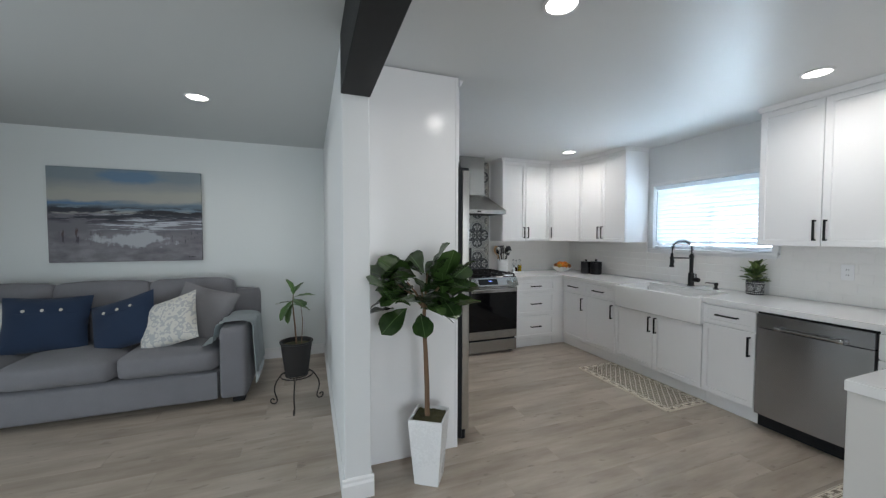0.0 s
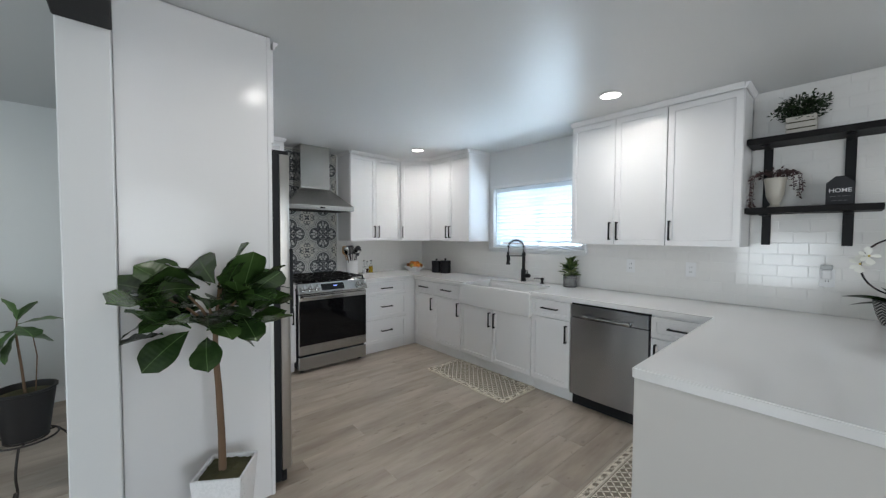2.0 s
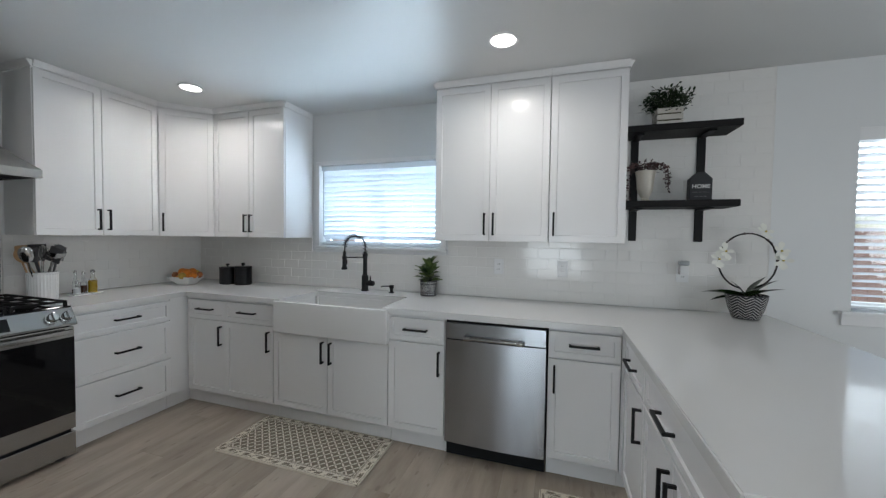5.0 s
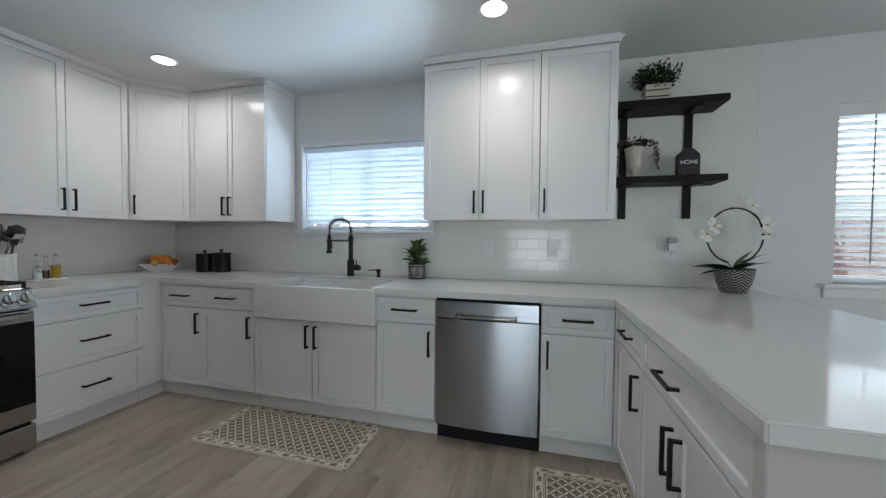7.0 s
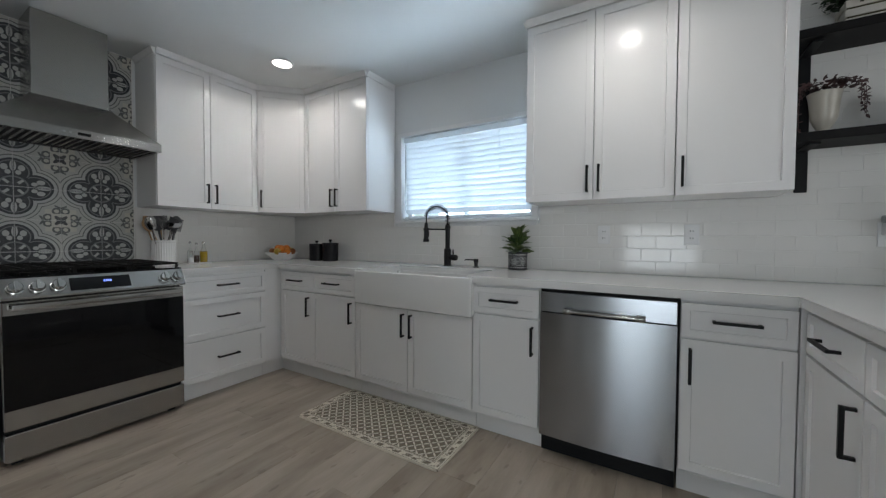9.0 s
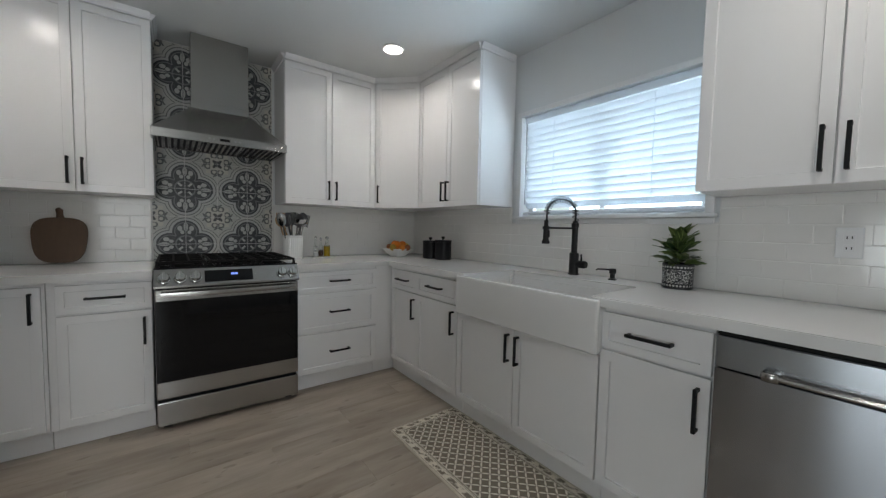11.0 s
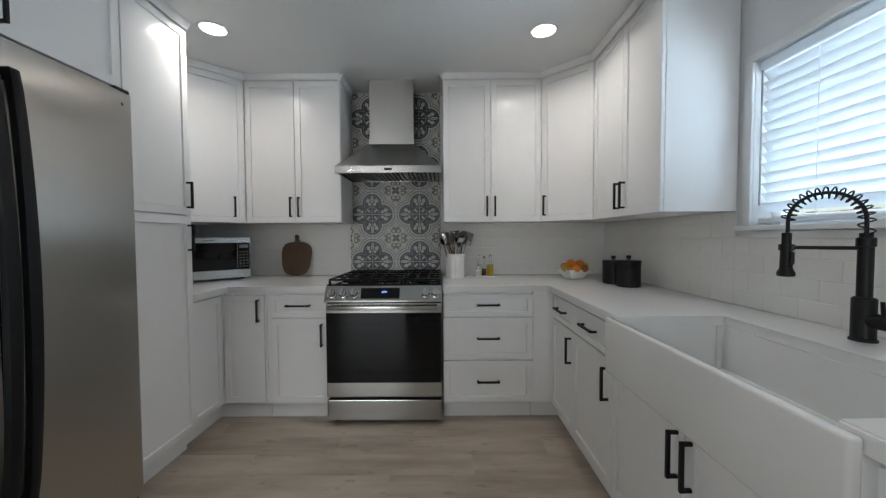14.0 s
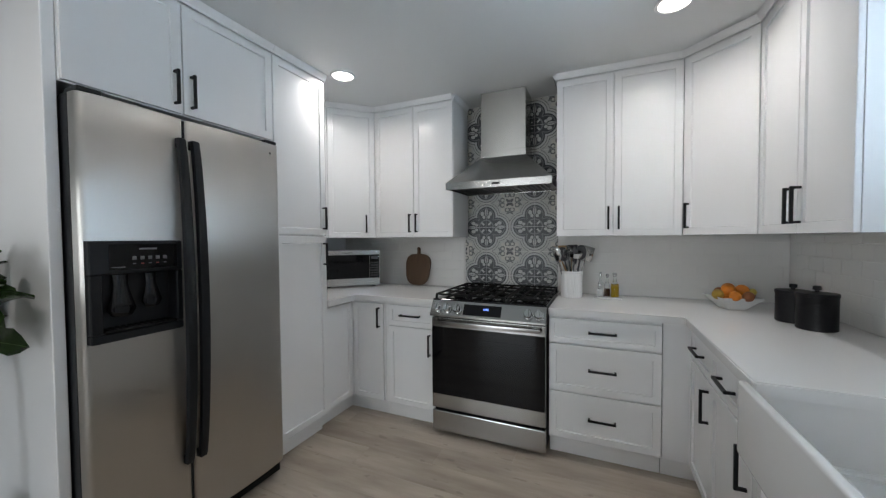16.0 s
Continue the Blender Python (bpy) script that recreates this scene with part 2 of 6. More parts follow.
def prism(bm, outline, z0, z1):
    lo = [bm.verts.new((x, y, z0)) for x, y in outline]
    hi = [bm.verts.new((x, y, z1)) for x, y in outline]
    bm.faces.new(list(reversed(lo)))
    top = bm.faces.new(hi)
    n = len(outline)
    for i in range(n):
        bm.faces.new((lo[i], lo[(i + 1) % n], hi[(i + 1) % n], hi[i]))
    return top


# ---- structure ----
WX, WY, CEIL, TOP = 3.79, 4.55, 2.44, 0.91
XL, YB = -3.4, -3.2


def wall_cells(us, zs, holes, place):
    """A wall built of blocks round its openings; place turns (u, z) limits into box corners."""
    bm = bmesh.new()
    for u0, u1 in zip(us, us[1:]):
        for z0, z1 in zip(zs, zs[1:]):
            mu, mz = (u0 + u1) / 2, (z0 + z1) / 2
            if not any(a < mu < b and c < mz < d for a, b, c, d in holes):
                box(bm, *place(u0, u1, z0, z1))
    bmesh.ops.remove_doubles(bm, verts=bm.verts, dist=0.0005)
    return bm


W1 = (1.95, 3.10, 1.275, 1.99)
W2 = (-1.85, -0.60, 0.965, 2.04)
W3 = (0.45, 1.90, 0.35, 1.42)
wall_e = solo("wall_east", wall_cells([YB - .14, W2[0], W2[1], W1[0], W1[1], WY + .14], [0, W2[2], W1[2], W1[3], W2[3], CEIL + .2],
              [W1, W2], lambda a, b, c, d: ((WX, a, c), (WX + .14, b, d))), M_WALL, Matrix(), "pale grey-white painted wall with two windows", "wall", kind="structure")
wall_n = solo("wall_north", boxbm((0.20, WY, 0), (WX, WY + .14, CEIL + .2)), M_WALL, Matrix(), "pale painted kitchen wall behind the range", "wall", kind="structure")
wall_l = solo("wall_living", boxbm((XL, WY, 0), (0.20, WY + .14, CEIL + .2)), M_LIVING, Matrix(), "pale cool grey living room wall", "wall", kind="structure")
wall_w = solo("wall_west", wall_cells([YB - .14, W3[0], W3[1], WY + .14], [0, W3[2], W3[3], CEIL + .2], [W3], lambda a, b, c, d: ((XL - .14, a, c), (XL, b, d))), M_LIVING,
              Matrix(), "plain pale wall with a window opening", "wall", kind="structure")
# W4: opening added out of view, only to let the south fill in
W4 = (-0.3, 1.5, 0.1, 2.08)
wall_s = solo("wall_south", wall_cells([XL, W4[0], W4[1], WX], [0, W4[2], W4[3], CEIL + .2], [W4], lambda a, b, c, d: ((a, YB - .14, c), (b, YB, d))), M_LIVING,
              Matrix(), "plain pale wall out of view, with an opening added for fill light", "wall", kind="structure")
divider = solo("wall_divider", boxbm((0.20, 1.96, 0), (0.34, WY - .002, CEIL - .002), 0.004), M_WALL, Matrix(), "white partition wall between living room and kitchen", "wall", kind="structure")
solo("ceiling_kitchen", boxbm((0.27, YB, CEIL), (WX, WY, CEIL + .15)), M_CEIL, Matrix(), "white satin painted kitchen ceiling", "ceiling", kind="structure")
solo("ceiling_living", boxbm((XL, YB, CEIL + .002), (0.268, WY, CEIL + .15)), M_CEIL2, Matrix(), "painted living room ceiling, its colour darkened to look dimmer lit", "ceiling", kind="structure")
solo("ceiling_beam", boxbm((0.195, YB + .01, 2.14), (0.345, 1.958, CEIL - .001), 0.004), M_BEAM, Matrix(), "black stained wooden ceiling beam over the opening", "beam", kind="structure")
# slab added out of view to keep sun and sky out from above
solo("sun_block_slab", boxbm((XL - .5, YB - .5, CEIL + .21), (WX + .3, WY + .5, CEIL + .3)), M_WALL, Matrix(), "unseen slab above the ceilings, added to block the sun", "roof", kind="structure")


def baseboard(a, b, out):
    """A moulded skirting board from a to b along a wall; out is its way into the room."""
    a, b, out = Vector((*a, 0)), Vector((*b, 0)), Vector((*out, 0))
    prof = [(0, 0.002), (0.014, 0.002), (0.014, 0.085), (0.009, 0.098), (0.009, 0.112), (0.004, 0.122), (0, 0.122)]
    bm = bmesh.new()
    ends = []
    for p in (a, b):
        ends.append([bm.verts.new(p + out * d + Vector((0, 0, z))) for d, z in prof])
    n = len(prof)
    for i in range(n):
        bm.faces.new((ends[0][i], ends[0][(i + 1) % n], ends[1][(i + 1) % n], ends[1][i]))
    bm.faces.new(ends[0])
    bm.faces.new(list(reversed(ends[1])))
    solo("baseboard", bm, M_TRIM, Matrix(), "white moulded baseboard along the wall", "baseboard", kind="structure")


baseboard((XL, WY), (0.186, WY), (0, -1))
baseboard((0.20, WY), (0.20, 1.96), (-1, 0))
baseboard((0.186, 1.96), (0.354, 1.96), (0, -1))
baseboard((0.34, 1.96), (0.34, 2.21), (1, 0))
baseboard((WX, YB), (WX, -0.2), (-1, 0))
baseboard((XL, YB), (XL, WY), (1, 0))

# subfloor below the planks
floor = solo("floor", boxbm((XL - .14, YB - .14, -0.2), (WX + .14, WY + .14, -0.004)), M_DARK, Matrix(), "greige wood-look vinyl plank floor", "floor", kind="structure")

# ---- windows and outdoors ----
M_SLAT = None


def slat_mat():
    m, tree, p = base_mat("white_blind_slat")
    v = coords(tree)
    c = mixcol(tree, Ex(tree, noise_tex(tree, v, 3.0)), (0.80, 0.82, 0.84), (0.86, 0.87, 0.88))
    tree.links.new(c, p.inputs["Base Color"])
    p.inputs["Roughness"].default_value = 0.4
    tr = tree.nodes.new("ShaderNodeBsdfTranslucent")
    tr.inputs[0].default_value = (0.8, 0.88, 0.95, 1)
    mx = tree.nodes.new("ShaderNodeMixShader")
    mx.inputs[0].default_value = 0.17
    tree.links.new(p.outputs[0], mx.inputs[1])
    tree.links.new(tr.outputs[0], mx.inputs[2])
    tree.links.new(mx.outputs[0], tree.nodes["Material Output"].inputs[0])
    return m


def glass_mat():
    m, tree, p = base_mat("window_glass")
    p.inputs["Base Color"].default_value = (0.95, 0.98, 0.97, 1)
    p.inputs["Transmission Weight"].default_value = 1.0
    p.inputs["Roughness"].default_value = 0.0
    p.inputs["IOR"].default_value = 1.45
    return m


M_SLAT, M_GLASS = slat_mat(), glass_mat()
M_VINYL = pbr("white_window_vinyl", (0.80, 0.81, 0.82), 0.35, var=0.02, bump=0.02)
M_CORD = pbr("grey_cord", (0.35, 0.36, 0.38), 0.7)


def window(name, hole, label, casing, slat_tilt, wand_y, boards=True):
    y0, y1, z0, z1 = hole
    w = thing(name, ident(WX, (y0 + y1) / 2, z0), label, "window", kind="structure")
    c, h = (y1 - y0) / 2, z1 - z0
    bm = bmesh.new()
    for lo, hi in (((.085, -c + .001, .001), (.125, -c + .045, h - .001)), ((.085, c - .045, .001), (.125, c - .001, h - .001)),
                   ((.085, -c + .045, .001), (.125, c - .045, .045)), ((.085, -c + .045, h - .045), (.125, c - .045, h - .001)), ((.09, -.02, .045), (.12, .02, h - .045))):
        box(bm, lo, hi, 0.003)
    part("window_frame", bm, M_VINYL, w)
    for a, b in ((-c + .045, -.02), (.02, c - .045)):
        pane = part("pane", boxbm((.103, a, .045), (.108, b, h - .045)), M_GLASS, w)
        pane.visible_shadow = False
    # casing of flat boards round the opening
    bm = bmesh.new()
    t = casing
    if boards:
        box(bm, (-.014, -c - t, -.0), (-.0005, -c, h), 0.002)
        box(bm, (-.014, c, -.0), (-.0005, c + t, h), 0.002)
        box(bm, (-.016, -c - t, h), (-.0005, c + t, h + t * .8), 0.002)
    else:
        box(bm, (.0005, -c + .0005, h - .075), (.010, c - .0005, h - .001), 0.002)
    part("casing" if boards else "valance", bm, M_TRIM, w)
    bm = bmesh.new()
    box(bm, (-.035, -c - t - .01, -.022), (.085, c + t + .01, -.0005), 0.004, 2)
    part("window_sill", bm, M_TRIM, w)
    part("apron", boxbm((-.013, -c - t, -.085 if z0 < 1.1 else -.055), (-.0005, c + t, -.023), 0.003), M_TRIM, w)
    # blind: head rail, slats, bottom rail, ladder cords, wand
    blind = part("blind", boxbm((.012, -c + .006, h - .05), (.066, c - .006, h - .004), 0.004), M_SLAT, w, "white horizontal slat blind, slats half open")
    pitch, n = 0.0435, int((h - .085) / 0.0435)
    sm = bmesh.new()
    cols = []
    for k in range(5):
        u = k / 4 - .5
        cols.append((u * .05, .0035 * (1 - (2 * u) ** 2)))
    rows_ = []
    for yy in (-c + .008, c - .008):
        rows_.append([[sm.verts.new((x, yy, z + dz)) for x, z in cols] for dz in (0, .0025)])
    for s in range(4):
        sm.faces.new((rows_[0][1][s], rows_[0][1][s + 1], rows_[1][1][s + 1], rows_[1][1][s]))
        sm.faces.new((rows_[0][0][s], rows_[1][0][s], rows_[1][0][s + 1], rows_[0][0][s + 1]))
    for k, j in ((0, 0), (4, 4)):
        sm.faces.new((rows_[0][0][j], rows_[0][1][j], rows_[1][1][j], rows_[1][0][j]))
    slat = mesh_of("slat", sm, M_SLAT, 40)
    for i in range(n):
        s = new("slat", slat)
        s.parent = blind
        s.matrix_local = pose(.04, 0, h - .072 - pitch * i, 0, slat_tilt + random.uniform(-1.5, 1.5), 0)
    part("bottom_rail", boxbm((.016, -c + .008, .012), (.064, c - .008, .032), 0.004), M_SLAT, blind)
    for yy in (-c * .55, c * .55):
        bm = bmesh.new()
        for xx in (.013, .066):
            tube(bm, [(xx, yy, .03), (xx, yy, h - .05)], .0012, 5)
        part("ladder_cord", bm, M_SLAT, blind)
    bm = bmesh.new()
    tube(bm, [(.006, wand_y, h - .05), (.004, wand_y, h * .12)], .004, 6)
    part("wand", bm, M_CORD, blind)
    return w


window("window_1", W1, "white kitchen window with half-open slat blinds", 0.04, 50, 0.545)
window("window_2", W2, "white dining window with open slat blinds", 0.05, 20, 0.45, False)
M_GROUND = pbr("concrete_yard", (0.38, 0.36, 0.33), 0.9, var=0.2, vscale=1.0, gscale=40, bump=0.3)
M_BRICKRED = pbr("red_painted_fence", (0.52, 0.33, 0.27), 0.8, var=0.2, vscale=3, gscale=40, bump=0.2)
solo("ground", boxbm((-150, -150, -0.6), (150, 150, -0.21)), M_GROUND, Matrix(), "pale concrete yard outside", "ground", kind="structure")
fence = thing("garden_fence", ident(7.4, 0.5, -0.21), "reddish board fence standing in the yard", "fence")
fb = mesh_of("fence_board", boxbm((-.01, -.068, 0.05), (.01, .068, 1.75), 0.004), M_BRICKRED)
for i in range(90):
    o = new("fence_board", fb)
    o.parent = fence
    o.matrix_local = ident(0, -6.3 + i * .14, random.uniform(-.01, .01))
for zz in (.35, 1.45):
    part("fence_rail", boxbm((.011, -6.4, zz), (.05, 6.35, zz + .08), 0.003), M_BRICKRED, fence)


# ---- cabinets ----
def handle(parent, kind, x, z, length=0.15):
    """A square black bar pull on two posts; vertical ('v') or horizontal ('h'), centred on x, z of a front."""
    bm = bmesh.new()
    h = length / 2
    if kind == 'v':
        box(bm, (x - .006, -.055, z - h), (x + .006, -.043, z + h), 0.0015)
        for s in (-1, 1):
            box(bm, (x - .005, -.0435, z + s * (h - .006) - .005), (x + .005, -.0195, z + s * (h - .006) + .005))
    else:
        box(bm, (x - h, -.055, z - .006), (x + h, -.043, z + .006), 0.0015)
        for s in (-1, 1):
            box(bm, (x + s * (h - .006) - .005, -.0435, z - .005), (x + s * (h - .006) + .005, -.0195, z + .005))
    return part("handle", bm, M_BLACK, parent, "matt black square bar pull")


def shaker(parent, name, x0, x1, z0, z1, rail=0.057):
    """A framed front with a recessed flat panel, 2 cm thick, its back on the plane y = 0."""
    g = 0.0024
    bm = boxbm((x0 + g, -.0195, z0 + g), (x1 - g, -.0005, z1 - g), 0.0018)
    front = max((f for f in bm.faces if abs(f.normal.y) > .9 and f.calc_center_median().y < -.018), key=lambda f: f.calc_area())
    bmesh.ops.inset_region(bm, faces=[front], thickness=rail, depth=0)
    bmesh.ops.inset_region(bm, faces=[front], thickness=0.003, depth=0)
    bmesh.ops.translate(bm, verts=front.verts, vec=(0, .009, 0))
    return part(name, bm, M_CAB, parent)


def base_unit(m, w, fronts, label, depth=0.60, name="base_cabinet", toe=True, z1=0.868):
    c = thing(name, m, label, "cabinet", "kitchen base cabinets")
    part("body", boxbm((0.0005, 0.0, .112), (w - .0005, depth, z1), 0.001), M_CAB, c)
    if toe:
        part("toe_kick", boxbm((0.0005, .045, .001), (w - .0005, depth - .02, .1115)), M_CAB, c)
    for kind, a, b, z0, zz, hd in fronts:
        f = shaker(c, kind, a, b, z0, zz, 0.042 if kind == "drawer_front" and zz - z0 < .2 else 0.055)
        if hd:
            handle(f, *hd)
    return c


def drawer_door(w, side, m, label, depth=0.60, left=0.0):
    hx = w - .035 if side == 'r' else .035
    return base_unit(m, w, [("drawer_front", left, w, .702, .853, ('h', (w + left) / 2, .782, min(.16, w * .42))),
                            ("door", left, w, .122, .697, ('v', hx, .585))], label, depth)


def crown(parent, w, x0=0.0, ends=(0, 0), y=-.02):
    """A small stepped cove along the top of an upper cabinet; ends: returns by that depth."""
    bm = bmesh.new()
    prof = [(0.0, 0.0), (-.009, 0.0), (-.011, .010), (-.020, .024), (-.027, .039), (0.0, .039)]
    n = len(prof)
    a = [bm.verts.new((x0, y + p, z)) for p, z in prof]
    b = [bm.verts.new((w, y + p, z)) for p, z in prof]
    for i in range(n):
        bm.faces.new((a[i], a[(i + 1) % n], b[(i + 1) % n], b[i]))
    bm.faces.new(a)
    bm.faces.new(list(reversed(b)))
    for side, d in ((0, ends[0]), (1, ends[1])):
        if not d:
            continue
        xx, s = (x0, -1) if side == 0 else (w, 1)
        q0 = [bm.verts.new((xx - s * p, y, z)) for p, z in prof]
        q1 = [bm.verts.new((xx - s * p, y + d, z)) for p, z in prof]
        for i in range(n):
            bm.faces.new((q0[i], q0[(i + 1) % n], q1[(i + 1) % n], q1[i]))
        bm.faces.new(list(reversed(q0)))
        bm.faces.new(q1)
        c0 = bm.verts.new((xx, y, prof[-2][1]))
        bm.faces.new((c0, bm.verts.new((xx - s * prof[-2][0], y, prof[-2][1])), bm.verts.new((xx, y + prof[-2][0], prof[-2][1]))))
    part("crown_moulding", bm, M_CAB, parent, m=ident(0, 0, 2.399))


UB, UT = 1.345, 2.397


def upper_unit(m, w, doors, label, depth=0.33, ends=(0, 0), name="wall_cabinet"):
    c = thing(name, m, label, "cabinet", "kitchen wall cabinets")
    part("body", boxbm((0.0005, 0.0, UB), (w - .0005, depth, 2.438), 0.001), M_CAB, c)
    for a, b, side in doors:
        f = shaker(c, "door", a, b, UB - .002, UT, 0.057)
        if side:
            handle(f, 'v', b - .03 if side == 'r' else a + .03, UB + .115)
    crown(c, w, 0.0, ends)
    return c


YF, XF = 3.885, 3.155
LF = 0.925
PF = 0.685
# range wall bases
base_unit(ident(LF + .022, YF, 0), 1.232 - LF - .022, [("door", 0.0, .275, .122, .853, ('v', .24, .75))], "white shaker base cabinet beside the corner", 0.64)
drawer_door(1.642 - 1.234, 'r', ident(1.234, YF, 0), "white shaker base cabinet beside the range", 0.64, .03)
base_unit(ident(2.412, YF, 0), 3.01 - 2.412, [("drawer_front", 0, .598, .702, .853, ('h', .299, .782, .15)), ("drawer_front", 0, .598, .412, .697, ('h', .299, .56, .15)),
                                              ("drawer_front", 0, .598, .122, .407, ('h', .299, .27, .15))], "white shaker cabinet with three drawers", 0.64, "drawer_cabinet")
base_unit(ident(3.012, YF, 0), XF + .6 - 3.012, [], "plain white corner filler panel", 0.64, "corner_cabinet")
# left return base
base_unit(pose(LF, 3.562, 0, 0, 0, 90), YF - 3.564, [("door", 0.0, YF - .024 - 3.564, .122, .853, None)], "white shaker corner base panel without handle", 0.59)
# sink wall bases
SW = lambda y: pose(XF, y, 0, 0, 0, -90)
drawer_door(.38, 'r', SW(3.853), "narrow white shaker base cabinet near the corner", 0.60)
drawer_door(.464, 'r', SW(3.480), "white shaker base cabinet beside the sink", 0.60)
base_unit(SW(3.014), .924, [("door", 0, .462, .122, .665, ('v', .43, .56)), ("door", .462, .924, .122, .665, ('v', .494, .56))], "white shaker sink base cabinet with two doors", 0.60, "sink_cabinet", z1=.668)
drawer_door(.385, 'r', SW(2.088), "white shaker base cabinet beside the dishwasher", 0.60)
drawer_door(.375, 'l', SW(1.092), "white shaker base cabinet near the peninsula", 0.60)
# peninsula
PW = lambda x: pose(x, PF, 0, 0, 0, 180)
base_unit(pose(WX - .005, PF + .03, 0, 0, 0, 180), WX - 3.137, [], "plain white blind corner of the peninsula", 0.62, "corner_cabinet")
drawer_door(.44, 'r', PW(3.115), "white shaker peninsula cabinet with one door", 0.62)
base_unit(PW(2.673), .80, [("drawer_front", 0, .80, .702, .853, ('h', .33, .782, .16)), ("door", 0, .40, .122, .697, ('v', .365, .575)), ("door", .40, .80, .122, .697, ('v', .435, .575))],
          "wide white shaker peninsula cabinet with two doors", 0.62)
solo("peninsula_end_panel", boxbm((1.83, -.195, .001), (1.872, .716, .8685), 0.003), M_PENIN, Matrix(), "greige painted panel closing the end of the peninsula", "panel", kind="structure")
solo("peninsula_back_panel", boxbm((1.873, -.03, .001), (WX - .002, .055, .8685), 0.003), M_PENIN, Matrix(), "plain greige back panel of the peninsula", "panel", kind="structure")

tk = bmesh.new()
box(tk, (LF - .05, YF - .001, .001), (LF - .045, YF + .05, .111))
box(tk, (LF - .0445, YF + .045, .001), (LF + .022, YF + .05, .111))
box(tk, (LF + .0005, YF - .0235, .122), (LF + .0212, YF - .002, .868))
solo("toe_board", tk, M_CAB, Matrix(), "white toe board in the cabinet corner", "trim", kind="structure")
tk = bmesh.new()
box(tk, (XF + .045, 3.8535, .001), (XF + .05, YF + .0445, .111))
box(tk, (XF + .045, .6705, .001), (XF + .05, .7165, .111))
box(tk, (XF + .001, 3.853, .112), (XF + .02, YF, .868))
solo("corner_filler", tk, M_CAB, Matrix(), "white filler strip in the cabinet corner", "trim", kind="structure")

# uppers
upper_unit(ident(.935, 4.22, 0), 1.652 - .935, [(0, .372, 'r'), (.372, .717, 'l')], "white shaker wall cabinet beside the hood chimney", 0.325, (0, .32))
upper_unit(ident(2.418, 4.22, 0), 3.155 - 2.418, [(0, .355, 'r'), (.355, .735, 'l')], "white shaker wall cabinet above crock and bottles", 0.325, (.32, 0))
SU = lambda x, y: pose(x, y, 0, 0, 0, -90)
upper_unit(SU(3.447, 3.928), .75, [(0, .39, 'r'), (.39, .75, 'l')], "white shaker wall cabinet beside the window", 0.338, (0, .33))
upper_unit(SU(3.475, 1.890), .774, [(0, .388, 'r'), (.388, .774, 'l')], "white shaker wall cabinet with two doors", 0.31, (.30, 0))
upper_unit(SU(3.475, 1.115), .448, [(0, .448, 'l')], "white shaker wall cabinet beside the open shelves", 0.31, (0, .30))


def corner_upper(m, w, outline, side, label):
    c = thing("corner_wall_cabinet", m, label, "cabinet", "kitchen wall cabinets")
    bm = bmesh.new()
    prism(bm, outline, UB, 2.438)
    part("body", bm, M_CAB, c)
    f = shaker(c, "door", 0.012, w - .012, UB - .002, UT, 0.057)
    handle(f, 'v', w - .092 if side == 'r' else .045, UB + .115)
    crown(c, w)
    return c


r2 = math.sqrt(2)
# diagonal corner cabinets: the front runs at 45 degrees, the body fills the corner behind it
w1 = .29 * r2
corner_upper(pose(.643, 3.928, 0, 0, 0, 45), w1, [(0, 0), (w1, 0), (w1 + .22, .228), (w1 / 2, .425 + .2), (-.2, .205)], 'r', "white diagonal corner wall cabinet above the microwave")
corner_upper(pose(3.157, 4.218, 0, 0, 0, -45), w1, [(0, 0), (w1, 0), (w1 + .22, .222), (w1 / 2, .425 + .2), (-.22, .222)], 'l', "white diagonal corner wall cabinet above the fruit bowl")

# tall units on the partition
pan = thing("pantry_cabinet", pose(.955, 3.135, 0, 0, 0, 90), "tall white shaker pantry cabinet with two doors", "cabinet")
part("body", boxbm((0, 0, .112), (.42, .60, 2.438), 0.001), M_CAB, pan)
part("toe_kick", boxbm((0, .045, .001), (.42, .58, .1115)), M_CAB, pan)
f = shaker(pan, "door", 0, .42, .122, 1.357, 0.057)
handle(f, 'v', .39, 1.235)
f = shaker(pan, "door", 0, .42, 1.361, UT, 0.057)
handle(f, 'v', .39, 1.475)
crown(pan, .42, 0.0, (0, .3))
fc = thing("over_fridge_cabinet", pose(.955, 2.245, 0, 0, 0, 90), "white shaker cabinet above the refrigerator", "cabinet")
part("body", boxbm((0, 0, 1.90), (.888, .60, 2.438), 0.001), M_CAB, fc)
for a, b, s in ((0, .405, 'r'), (.405, .888, 'l')):
    f = shaker(fc, "door", a, b, 1.902, UT, 0.057)
    handle(f, 'v', b - .035 if s == 'r' else a + .035, 2.01)
crown(fc, .888)
pb = bmesh.new()
box(pb, (.342, 2.212, .001), (.950, 2.23, 2.436), 0.002)
box(pb, (.932, 2.207, .001), (.952, 2.2435, 2.436), 0.003)
solo("fridge_side_panel", pb, M_CAB, Matrix(), "tall white panel enclosing the refrigerator", "panel", kind="structure")

# worktops
ct = bmesh.new()
SK0, SK1, SKX = 2.935, 2.125, 3.545
top = prism(ct, [(2.409, 3.855), (3.112, 3.855), (3.112, SK0), (SKX, SK0), (SKX, SK1), (3.112, SK1), (3.112, .722), (1.822, .722), (1.822, -.20), (WX - .001, -.20),
                 (WX - .001, WY - .001), (2.409, WY - .001)], TOP - .04, TOP)
bmesh.ops.bevel(ct, geom=[e for e in ct.edges if not all(abs(v.co.z - TOP + .04) < .001 for v in e.verts)], offset=0.005, segments=3, affect='EDGES')
